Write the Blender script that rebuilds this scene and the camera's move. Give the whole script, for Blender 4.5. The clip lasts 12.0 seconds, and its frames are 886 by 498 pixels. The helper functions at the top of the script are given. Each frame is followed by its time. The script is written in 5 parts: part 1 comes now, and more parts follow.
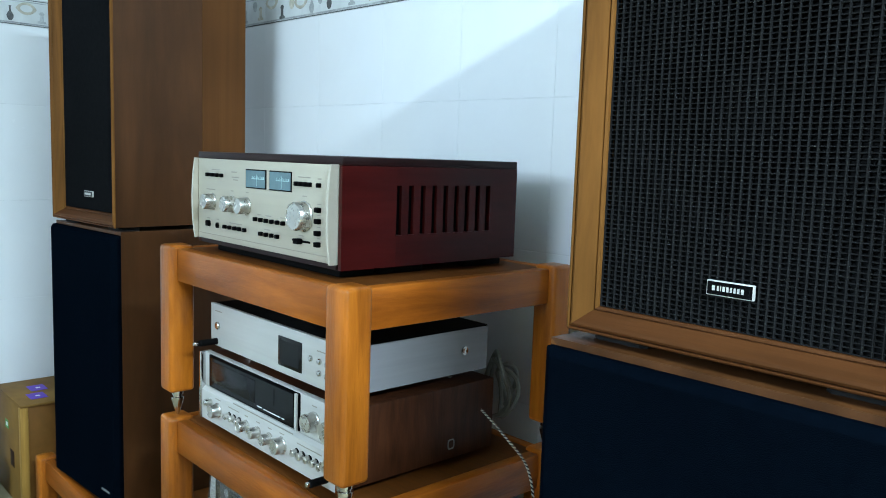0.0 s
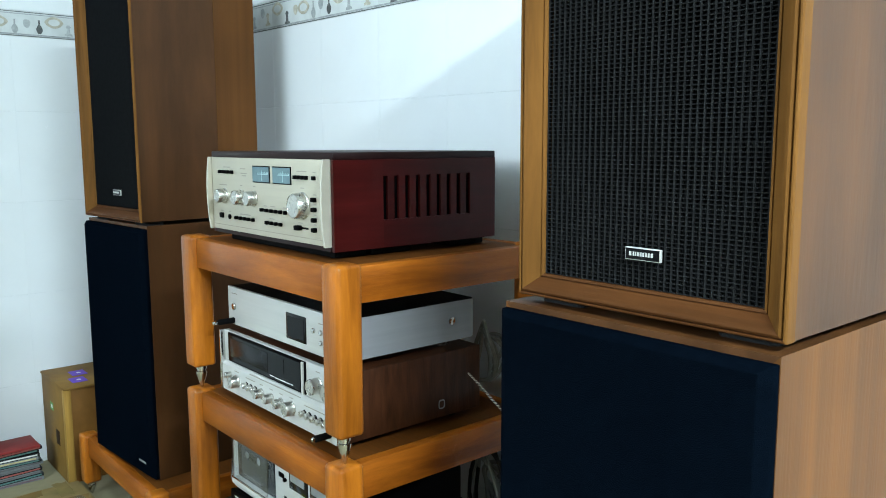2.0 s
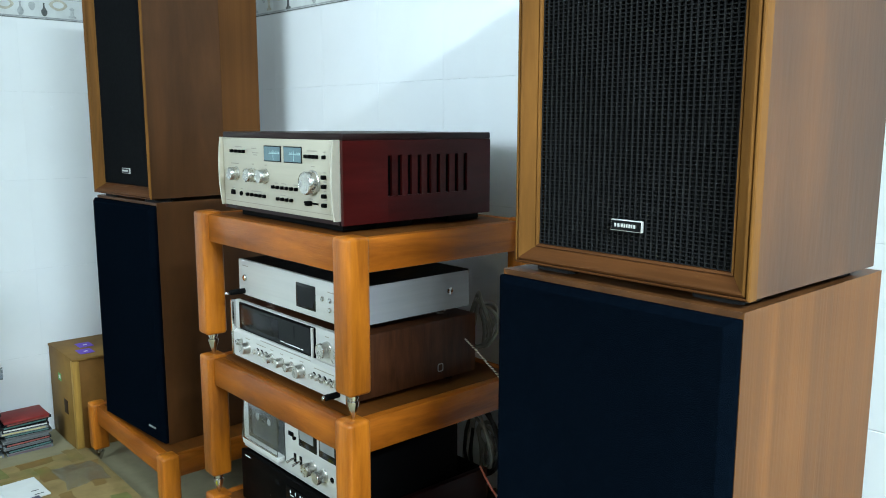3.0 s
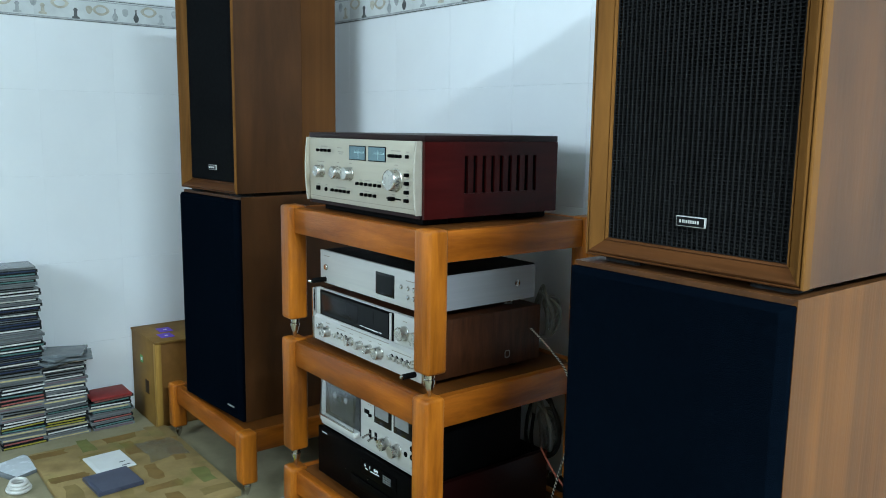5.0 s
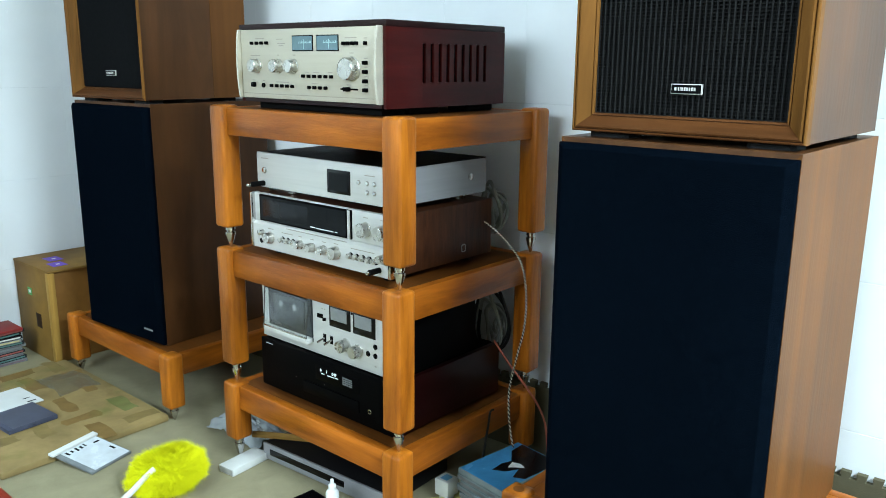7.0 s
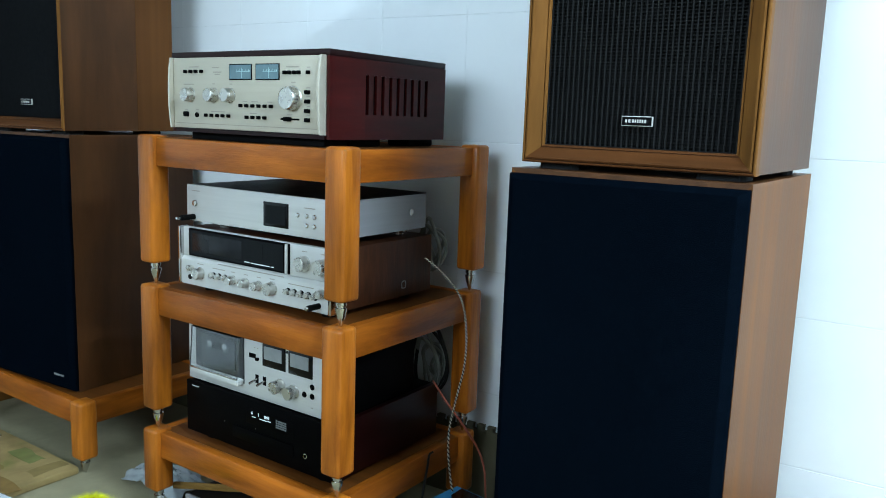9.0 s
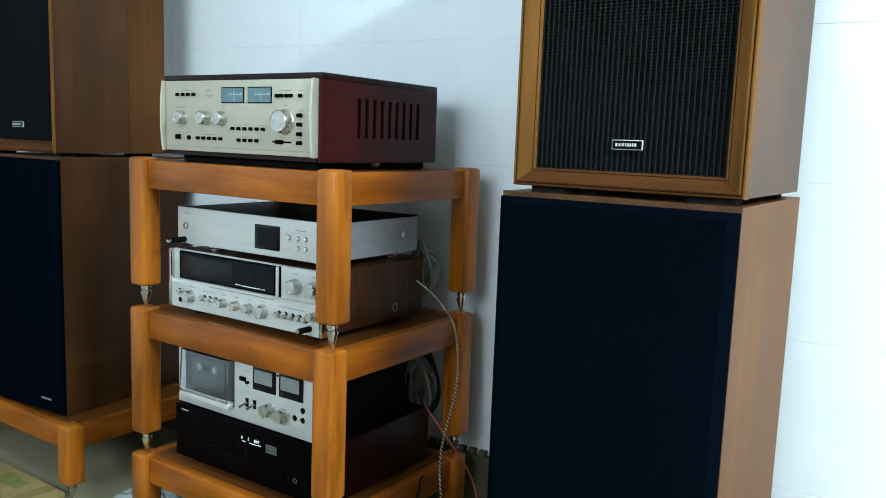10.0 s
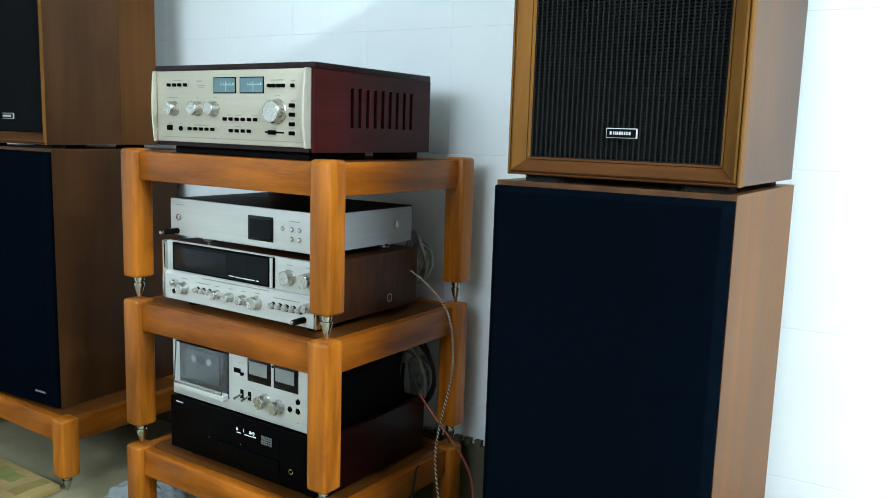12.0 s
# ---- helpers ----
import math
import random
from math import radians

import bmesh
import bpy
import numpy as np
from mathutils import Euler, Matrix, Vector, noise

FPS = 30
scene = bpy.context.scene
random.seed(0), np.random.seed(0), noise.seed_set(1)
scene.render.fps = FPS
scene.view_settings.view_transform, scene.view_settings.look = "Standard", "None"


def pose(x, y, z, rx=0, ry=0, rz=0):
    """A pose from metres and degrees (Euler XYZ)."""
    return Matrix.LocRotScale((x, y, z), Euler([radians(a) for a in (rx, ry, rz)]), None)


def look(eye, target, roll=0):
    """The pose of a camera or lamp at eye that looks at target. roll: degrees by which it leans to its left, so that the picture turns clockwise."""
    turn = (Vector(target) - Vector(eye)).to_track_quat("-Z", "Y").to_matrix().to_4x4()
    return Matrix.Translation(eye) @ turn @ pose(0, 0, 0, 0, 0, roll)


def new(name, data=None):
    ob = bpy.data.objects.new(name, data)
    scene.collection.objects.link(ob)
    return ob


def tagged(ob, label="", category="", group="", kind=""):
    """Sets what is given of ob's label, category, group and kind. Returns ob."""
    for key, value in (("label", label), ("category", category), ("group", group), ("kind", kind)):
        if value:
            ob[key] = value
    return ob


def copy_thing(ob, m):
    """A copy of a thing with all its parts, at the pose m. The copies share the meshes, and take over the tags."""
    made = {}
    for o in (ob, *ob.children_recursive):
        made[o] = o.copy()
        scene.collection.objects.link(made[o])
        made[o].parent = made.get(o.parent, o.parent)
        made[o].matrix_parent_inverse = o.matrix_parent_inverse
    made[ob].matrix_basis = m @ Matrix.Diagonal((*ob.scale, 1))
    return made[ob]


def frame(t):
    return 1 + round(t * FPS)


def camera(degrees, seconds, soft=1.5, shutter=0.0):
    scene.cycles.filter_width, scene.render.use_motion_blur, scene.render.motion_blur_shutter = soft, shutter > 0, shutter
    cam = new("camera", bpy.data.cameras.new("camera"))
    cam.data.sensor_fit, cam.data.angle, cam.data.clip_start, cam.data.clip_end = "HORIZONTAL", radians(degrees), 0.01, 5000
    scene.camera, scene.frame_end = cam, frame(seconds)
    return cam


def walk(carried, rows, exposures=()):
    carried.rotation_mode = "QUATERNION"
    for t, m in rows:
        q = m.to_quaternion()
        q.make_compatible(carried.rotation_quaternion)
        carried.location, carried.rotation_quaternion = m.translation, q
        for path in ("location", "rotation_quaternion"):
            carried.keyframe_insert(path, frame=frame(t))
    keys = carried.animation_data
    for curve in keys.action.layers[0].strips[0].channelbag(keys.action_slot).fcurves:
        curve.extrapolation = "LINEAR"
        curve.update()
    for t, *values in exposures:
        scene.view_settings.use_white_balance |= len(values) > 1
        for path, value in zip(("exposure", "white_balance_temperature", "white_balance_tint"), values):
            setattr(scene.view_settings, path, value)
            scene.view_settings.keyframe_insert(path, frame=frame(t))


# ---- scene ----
cam = camera(58.3, 12.0, soft=1.0)
PATH = [
    (0, (0.349, 0.677, 1.079), (1.694, 2.14, 0.851), 1.9),
    (0.5, (0.356, 0.645, 1.08), (1.785, 2.026, 0.848), -0.0),
    (1, (0.343, 0.582, 1.087), (1.736, 1.995, 0.834), -0.3),
    (1.5, (0.324, 0.533, 1.089), (1.654, 2.004, 0.83), -0.4),
    (2, (0.299, 0.505, 1.089), (1.588, 2.011, 0.827), -0.2),
    (2.5, (0.251, 0.469, 1.09), (1.544, 1.968, 0.805), -0.2),
    (2.7, (0.227, 0.455, 1.091), (1.532, 1.94, 0.79), -0.3),
    (4.3, (0.155, 0.365, 1.094), (1.48, 1.829, 0.774), 0.9),
    (4.5, (0.136, 0.361, 1.09), (1.409, 1.871, 0.778), 0.9),
    (5, (0.076, 0.37, 1.092), (1.301, 1.921, 0.789), 0.8),
    (5.5, (-0.007, 0.388, 1.076), (1.325, 1.846, 0.758), 1.7),
    (6, (-0.052, 0.409, 1.058), (1.399, 1.735, 0.688), 1.5),
    (6.5, (-0.062, 0.473, 1.025), (1.402, 1.773, 0.615), 1.0),
    (6.7, (-0.069, 0.499, 1.012), (1.391, 1.795, 0.579), 0.7),
    (8.3, (-0.09, 0.595, 0.958), (1.478, 1.743, 0.485), 1.3),
    (8.5, (-0.091, 0.594, 0.957), (1.496, 1.734, 0.53), 1.5),
    (9, (-0.091, 0.594, 0.955), (1.534, 1.715, 0.631), 2.0),
    (9.5, (-0.092, 0.594, 0.956), (1.546, 1.705, 0.669), 2.1),
    (10, (-0.092, 0.594, 0.956), (1.551, 1.703, 0.688), 2.1),
    (10.5, (-0.089, 0.595, 0.955), (1.555, 1.703, 0.69), 2.2),
    (11, (-0.089, 0.596, 0.957), (1.558, 1.697, 0.685), 2.2),
    (11.5, (-0.088, 0.595, 0.955), (1.56, 1.693, 0.67), 2.1),
    (12, (-0.088, 0.596, 0.955), (1.56, 1.691, 0.663), 1.8),
]
EXPOSURES = [  # seconds, stops, kelvin, tint
    (0.0, -0.08, 6000, 10), (0.5, 0.20, 6300, 10), (1.0, 0.20, 6450, 10), (1.5, 0.14, 6450, 10), (2.0, 0.08, 6450, 10), (2.7, 0.05, 6450, 10), (4.3, -0.12, 6250, 10), (4.7, -0.22, 6200, 10),
    (5.1, -0.36, 6200, 10), (5.5, -0.04, 6450, 10), (6.0, -0.08, 6450, 10), (6.5, 0.05, 6500, 10), (8.3, 0.27, 6050, 10), (8.5, 0.10, 6050, 10), (9.0, -0.20, 6000, 10), (9.5, -0.18, 6200, 10),
    (10.0, -0.17, 6300, 10), (10.5, -0.12, 6400, 10), (12.0, -0.02, 6500, 10)]
walk(cam, [(t, look(eye, target, roll)) for t, eye, target, roll in PATH], EXPOSURES)


# ---------- light ----------
world = bpy.data.worlds.new("world")
scene.world = world
world.use_nodes = True
wn = world.node_tree.nodes
sky = wn.new("ShaderNodeTexSky")
sky.sky_type, sky.sun_disc, sky.sun_elevation, sky.sun_rotation = "NISHITA", False, radians(40), radians(200)
world.node_tree.links.new(sky.outputs[0], wn["Background"].inputs[0])
wn["Background"].inputs[1].default_value = 0.06


def area(name, eye, target, sx, sy, watts, rgb):
    data = bpy.data.lights.new(name, "AREA")
    data.shape, data.size, data.size_y, data.energy, data.color = "RECTANGLE", sx, sy, watts, rgb
    ob = new(name, data)
    ob.matrix_world = look(eye, target)
    return ob


TUBE = (0.42, -0.96, 2.44)
area("tube_light", (TUBE[0], TUBE[1], TUBE[2] - 0.05), (TUBE[0], TUBE[1], 0.0), 1.15, 0.20, 245, (0.75, 0.92, 1.0))
# weak general fill, added outside an opening that is not known
area("door_daylight", (-1.2, -1.68, 1.15), (-1.2, 3.0, 1.0), 1.5, 1.9, 6, (0.74, 0.90, 1.0))
# soft frontal fill, added behind an unseen wall
area("window_daylight", (-2.62, 1.5, 1.98), (1.5, 1.5, 1.2), 2.3, 0.95, 108, (0.74, 0.90, 1.0))


# ---------- materials ----------
def mat(name, base, rough=0.5, spec=0.16, metal=0.0, vary=0.0, scale=8.0, stretch=(1, 1, 1), dark=None, bump=0.0, bscale=60.0,
        coat=0.0, spread=0.0, emit=None, detail=8):
    """A surface with broad stains, a grain and fine relief."""
    m = bpy.data.materials.new(name)
    m.use_nodes = True
    n, l = m.node_tree.nodes, m.node_tree.links
    b = n["Principled BSDF"]
    b.inputs["Roughness"].default_value = rough
    b.inputs["Specular IOR Level"].default_value = spec
    b.inputs["Metallic"].default_value = metal
    b.inputs["Coat Weight"].default_value = coat
    b.inputs["Coat Roughness"].default_value = 0.15
    b.inputs["Base Color"].default_value = (*base, 1)
    if emit:
        b.inputs["Emission Color"].default_value = (*emit[0], 1)
        b.inputs["Emission Strength"].default_value = emit[1]
    tc = n.new("ShaderNodeTexCoord")
    if vary or dark:
        mp = n.new("ShaderNodeMapping")
        mp.inputs["Scale"].default_value = stretch
        info = n.new("ShaderNodeObjectInfo")
        shift = n.new("ShaderNodeVectorMath")
        shift.operation = "MULTIPLY_ADD"
        l.new(info.outputs["Random"], shift.inputs[0])
        shift.inputs[1].default_value = (3.1, 5.3, 7.7)
        l.new(tc.outputs["Object"], shift.inputs[2])
        l.new(shift.outputs[0], mp.inputs["Vector"])
        nz = n.new("ShaderNodeTexNoise")
        nz.inputs["Scale"].default_value, nz.inputs["Detail"].default_value, nz.inputs["Roughness"].default_value = scale, detail, 0.62
        nz.inputs["Distortion"].default_value = 0.4
        l.new(mp.outputs[0], nz.inputs["Vector"])
        ramp = n.new("ShaderNodeValToRGB")
        lo = dark or tuple(c * (1 - vary) for c in base)
        hi = tuple(min(1, c * (1 + vary * 0.6)) for c in base)
        ramp.color_ramp.elements[0].position, ramp.color_ramp.elements[1].position = 0.32, 0.70
        ramp.color_ramp.elements[0].color, ramp.color_ramp.elements[1].color = (*lo, 1), (*hi, 1)
        l.new(nz.outputs["Fac"], ramp.inputs["Fac"])
        colour = ramp.outputs["Color"]
        # a second, broad scale
        nb = n.new("ShaderNodeTexNoise")
        nb.inputs["Scale"].default_value, nb.inputs["Detail"].default_value = 3.2, 3
        l.new(shift.outputs[0], nb.inputs["Vector"])
        hsv = n.new("ShaderNodeHueSaturation")
        mr = n.new("ShaderNodeMapRange")
        broad = max(vary, 0.12) if vary > 0.05 else vary
        mr.inputs["From Min"].default_value, mr.inputs["From Max"].default_value = 0.3, 0.7
        mr.inputs["To Min"].default_value, mr.inputs["To Max"].default_value = 1 - 0.5 * broad, 1 + 0.35 * broad
        l.new(nb.outputs["Fac"], mr.inputs["Value"])
        if spread:
            add = n.new("ShaderNodeMath")
            add.operation = "MULTIPLY_ADD"
            l.new(info.outputs["Random"], add.inputs[0])
            add.inputs[1].default_value = spread
            l.new(mr.outputs[0], add.inputs[2])
            l.new(add.outputs[0], hsv.inputs["Value"])
        else:
            l.new(mr.outputs[0], hsv.inputs["Value"])
        l.new(colour, hsv.inputs["Color"])
        l.new(hsv.outputs[0], b.inputs["Base Color"])
        rr = n.new("ShaderNodeMapRange")
        rr.inputs["To Min"].default_value, rr.inputs["To Max"].default_value = max(0.02, rough - 0.08), min(1, rough + 0.1)
        l.new(nz.outputs["Fac"], rr.inputs["Value"])
        l.new(rr.outputs[0], b.inputs["Roughness"])
    if bump:
        bz = n.new("ShaderNodeTexNoise")
        bz.inputs["Scale"].default_value, bz.inputs["Detail"].default_value = bscale, 4
        bm_ = n.new("ShaderNodeMapping")
        bm_.inputs["Scale"].default_value = stretch
        l.new(tc.outputs["Object"], bm_.inputs["Vector"])
        l.new(bm_.outputs[0], bz.inputs["Vector"])
        bp = n.new("ShaderNodeBump")
        bp.inputs["Strength"].default_value, bp.inputs["Distance"].default_value = bump, 0.003
        l.new(bz.outputs["Fac"], bp.inputs["Height"])
        l.new(bp.outputs[0], b.inputs["Normal"])
    return m


GX, GY, GZ = (0.7, 9, 9), (9, 0.7, 9), (9, 9, 0.7)
ORANGE_X = mat("orange_wood_x", (0.315, 0.091, 0.0070), 0.36, vary=0.50, scale=3.2, stretch=(0.8, 7, 7), dark=(0.145, 0.035, 0.0028), bump=0.22, bscale=40, coat=0.20, detail=12, spread=0.16)
ORANGE_Y = mat("orange_wood_y", (0.315, 0.091, 0.0070), 0.36, vary=0.50, scale=3.2, stretch=(7, 0.8, 7), dark=(0.145, 0.035, 0.0028), bump=0.22, bscale=40, coat=0.20, detail=12, spread=0.16)
ORANGE_Z = mat("orange_wood_z", (0.370, 0.114, 0.0084), 0.34, vary=0.50, scale=3.2, stretch=(7, 7, 0.8), dark=(0.160, 0.041, 0.0034), bump=0.22, bscale=40, coat=0.22, detail=12, spread=0.20)
BOARD = mat("shelf_board", (0.130, 0.042, 0.007), 0.5, vary=0.35, scale=5, stretch=GY, bump=0.15, bscale=24)
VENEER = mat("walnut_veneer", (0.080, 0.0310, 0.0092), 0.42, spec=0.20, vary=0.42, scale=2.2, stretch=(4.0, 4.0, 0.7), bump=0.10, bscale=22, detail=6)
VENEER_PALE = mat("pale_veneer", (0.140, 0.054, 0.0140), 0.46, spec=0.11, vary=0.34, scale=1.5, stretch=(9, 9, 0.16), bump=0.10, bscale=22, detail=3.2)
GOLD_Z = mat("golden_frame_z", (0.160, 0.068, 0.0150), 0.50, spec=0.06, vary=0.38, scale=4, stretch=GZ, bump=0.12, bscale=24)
# darker copy for lower and upper mouldings, with their shade in the colour
GOLD_SHADED = mat("golden_frame_shaded", (0.086, 0.031, 0.0088), 0.48, spec=0.08, vary=0.38, scale=4, stretch=GY, bump=0.12, bscale=24)
NAVY = mat("navy_black_cloth", (0.0015, 0.0033, 0.0064), 0.95, spec=0.0, vary=0.25, scale=90, bump=0.5, bscale=900)
CLOTH = mat("black_cloth", (0.0085, 0.0092, 0.0100), 0.95, spec=0.0, vary=0.25, scale=80, bump=0.5, bscale=900)
RIB = mat("grille_rib", (0.0155, 0.0163, 0.0168), 0.85, spec=0.12, vary=0.3, scale=60)
MESH = mat("grille_mesh", (0.0120, 0.0126, 0.0130), 0.85, spec=0.1, vary=0.3, scale=25)
HOLE = mat("grille_backing", (0.0120, 0.0130, 0.0138), 0.9, spec=0.05, vary=0.2, scale=30)
CONE = mat("woofer_cone", (0.0042, 0.0045, 0.0046), 0.8, spec=0.1, vary=0.2, scale=30)
CHERRY = mat("dark_cherry_case", (0.040, 0.0030, 0.0026), 0.34, vary=0.4, scale=4, stretch=GX, bump=0.08, bscale=26, coat=0.04)
CHERRY_TOP = mat("cherry_edge", (0.016, 0.005, 0.005), 0.4, vary=0.35, scale=4, stretch=GY, bump=0.08, bscale=26)
CHAMP = mat("champagne_panel", (0.46, 0.43, 0.345), 0.40, metal=0.2, vary=0.05, scale=70, stretch=(1, 0.05, 1))
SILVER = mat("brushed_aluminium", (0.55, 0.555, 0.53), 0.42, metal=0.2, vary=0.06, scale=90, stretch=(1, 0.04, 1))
# darker copy of SILVER, with shade put into the colour
SILVER_SHADED = mat("silver_shaded", (0.27, 0.275, 0.29), 0.45, metal=0.2, vary=0.06, scale=90, stretch=(0.04, 1, 1))
CHROME = mat("polished_steel", (0.56, 0.55, 0.53), 0.16, metal=1.0, vary=0.06, scale=40)
KNOB = mat("turned_aluminium", (0.54, 0.53, 0.49), 0.27, metal=0.92, vary=0.05, scale=60)
BLACK = mat("black_enamel", (0.0016, 0.0016, 0.0018), 0.42, spec=0.02, vary=0.3, scale=30, bump=0.1, bscale=300)
BLACKG = mat("black_gloss", (0.002, 0.002, 0.0026), 0.15, spec=0.25, vary=0.2, scale=12)
RUBBER = mat("black_rubber", (0.005, 0.005, 0.005), 0.7, spec=0.05, vary=0.3, scale=40, bump=0.2, bscale=300)
PAD = mat("grey_felt_pad", (0.022, 0.022, 0.022), 0.9, spec=0.05, vary=0.3, scale=40)
DIALGLASS = mat("dial_glass", (0.003, 0.0036, 0.0042), 0.08, spec=0.1, vary=0.2, scale=10)
DARKGREY = mat("dark_grey_gloss", (0.012, 0.013, 0.015), 0.2, vary=0.3, scale=16)
METER = mat("meter_face", (0.135, 0.215, 0.24), 0.2, vary=0.15, scale=30)
METERW = mat("meter_white", (0.24, 0.255, 0.255), 0.3, vary=0.15, scale=30)
WHITEINK = mat("white_ink", (0.75, 0.77, 0.78), 0.5)
GREYINK = mat("grey_ink", (0.30, 0.28, 0.24), 0.5)
VFD = mat("display_glow", (0.1, 0.12, 0.12), 0.4, emit=((0.75, 0.95, 1.0), 0.9))
LED = mat("meter_lamp", (0.2, 0.3, 0.3), 0.4, emit=((0.55, 0.9, 1.0), 0.25))
PAPER_WHITE = mat("reel_white", (0.22, 0.23, 0.23), 0.4, vary=0.1, scale=40)
DKRED = mat("dark_red_side", (0.010, 0.0012, 0.0011), 0.35, vary=0.35, scale=5, stretch=GX, bump=0.08, bscale=26)
RECWOOD = mat("receiver_walnut", (0.050, 0.0165, 0.0062), 0.42, vary=0.6, scale=6, stretch=(9, 9, 1.2), bump=0.12, bscale=26)
PLASTIC = mat("clear_plastic", (0.92, 0.95, 0.96), 0.04, spec=0.3)
PLASTIC.node_tree.nodes["Principled BSDF"].inputs["Transmission Weight"].default_value = 1.0
WALLTILE = mat("white_glazed_tile", (0.80, 0.84, 0.86), 0.22, spec=0.4, vary=0.02, scale=5, bump=0.03, bscale=14)
GROUT = mat("grout", (0.76, 0.80, 0.82), 0.6, vary=0.12, scale=40)
# tone of the unseen walls, set low to cut bounced light
PLASTER = mat("grey_green_plaster", (0.20, 0.225, 0.23), 0.8, vary=0.05, scale=6, bump=0.1, bscale=80)
CEILING = mat("white_ceiling_paint", (0.66, 0.69, 0.70), 0.85, vary=0.05, scale=6, bump=0.1, bscale=80)
FRIEZE = mat("frieze_glaze", (0.62, 0.66, 0.66), 0.2, vary=0.12, scale=14)
MOTIF_TAN = mat("motif_tan", (0.52, 0.50, 0.41), 0.25, vary=0.25, scale=50)
MOTIF_GREY = mat("motif_grey", (0.42, 0.455, 0.46), 0.25, vary=0.3, scale=50)
MOTIF_DARK = mat("motif_dark", (0.13, 0.14, 0.14), 0.25, vary=0.3, scale=50)
MAT = mat("khaki_foam", (0.29, 0.262, 0.162), 0.85, vary=0.14, scale=14, bump=0.35, bscale=420)
MATEDGE = mat("olive_foam", (0.100, 0.090, 0.055), 0.85, vary=0.2, scale=10, bump=0.35, bscale=420)


# ---------- builders ----------
BASE = {}


def thing(name, x, y, z, label="", category="", group="", kind="", rz=0.0, local=False):
    """The empty at a thing's base. Its parts are given in world metres, or in its own if local."""
    ob = new(name)
    ob.empty_display_size = 0.05
    ob.matrix_world = pose(x, y, z, 0, 0, rz)
    BASE[ob] = Matrix.Identity(4) if local else pose(x, y, z).inverted()
    return tagged(ob, label, category, group, kind)


def part(name, bm, material, parent=None, label="", smooth=True):
    me = bpy.data.meshes.new(name)
    ob = new(name, me)
    if parent is not None:
        bm.transform(BASE[parent])
        BASE[ob] = BASE[parent]
        ob.parent = parent
    bmesh.ops.recalc_face_normals(bm, faces=bm.faces)
    bm.to_mesh(me)
    bm.free()
    me.materials.append(material)
    if smooth:
        me.shade_smooth()
        me.set_sharp_from_angle(angle=radians(32))
    if label:
        ob["label"] = label
    return ob


def B():
    return bmesh.new()


def box(bm, x0, x1, y0, y1, z0, z1, bev=0.0, seg=2):
    vs = [bm.verts.new((x, y, z)) for x in (x0, x1) for y in (y0, y1) for z in (z0, z1)]
    fs = [bm.faces.new([vs[i] for i in f]) for f in ((0, 1, 3, 2), (4, 6, 7, 5), (0, 4, 5, 1), (2, 3, 7, 6), (0, 2, 6, 4), (1, 5, 7, 3))]
    if bev:
        es = {e for f in fs for e in f.edges}
        bmesh.ops.bevel(bm, geom=list(es), offset=bev, segments=seg, profile=0.5, affect="EDGES")
    return bm


def lathe(bm, c, rows, axis="-x", seg=20):
    """Rows of (radius, distance along axis), turned round the axis through c."""
    ax = {"-x": Vector((-1, 0, 0)), "x": Vector((1, 0, 0)), "z": Vector((0, 0, 1)), "-y": Vector((0, -1, 0))}[axis]
    u = Vector((0, 0, 1)) if abs(ax.z) < 0.5 else Vector((1, 0, 0))
    v = ax.cross(u)
    rings = [[bm.verts.new(Vector(c) + ax * h + (u * math.cos(a) + v * math.sin(a)) * r)
              for a in (2 * math.pi * k / seg for k in range(seg))] for r, h in rows]
    for p, q in zip(rings, rings[1:]):
        for k in range(seg):
            bm.faces.new((p[k], p[(k + 1) % seg], q[(k + 1) % seg], q[k]))
    bm.faces.new(rings[0][::-1])
    bm.faces.new(rings[-1])
    return bm


def prism(bm, pts, h0, h1, axis="z"):
    """An outline of (a, b) pushed from h0 to h1 along an axis: z takes x, y; x takes y, z; y takes x, z."""
    def place(a, b, h):
        return {"z": (a, b, h), "x": (h, a, b), "y": (a, h, b)}[axis]
    lo = [bm.verts.new(place(a, b, h0)) for a, b in pts]
    hi = [bm.verts.new(place(a, b, h1)) for a, b in pts]
    n = len(pts)
    for k in range(n):
        bm.faces.new((lo[k], lo[(k + 1) % n], hi[(k + 1) % n], hi[k]))
    bm.faces.new(lo[::-1])
    bm.faces.new(hi)
    return bm


def sweep(bm, pts, r, seg=8, fine=6):
    """A round cable through the points."""
    P = [Vector(p) for p in pts]
    path = []
    for k in range(len(P) - 1):
        a, b, c, d = P[max(k - 1, 0)], P[k], P[k + 1], P[min(k + 2, len(P) - 1)]
        for i in range(fine):
            t = i / fine
            path.append(0.5 * ((2 * b) + (c - a) * t + (2 * a - 5 * b + 4 * c - d) * t * t + (3 * b - a - 3 * c + d) * t ** 3))
    path.append(P[-1])
    rings = []
    for k, p in enumerate(path):
        d = (path[min(k + 1, len(path) - 1)] - path[max(k - 1, 0)]).normalized()
        u = d.orthogonal().normalized() if not rings else (u - d * u.dot(d)).normalized()
        v = d.cross(u)
        rings.append([bm.verts.new(p + (u * math.cos(2 * math.pi * s / seg) + v * math.sin(2 * math.pi * s / seg)) * r) for s in range(seg)])
    for p, q in zip(rings, rings[1:]):
        for s in range(seg):
            bm.faces.new((p[s], p[(s + 1) % seg], q[(s + 1) % seg], q[s]))
    bm.faces.new(rings[0][::-1])
    bm.faces.new(rings[-1])
    return bm


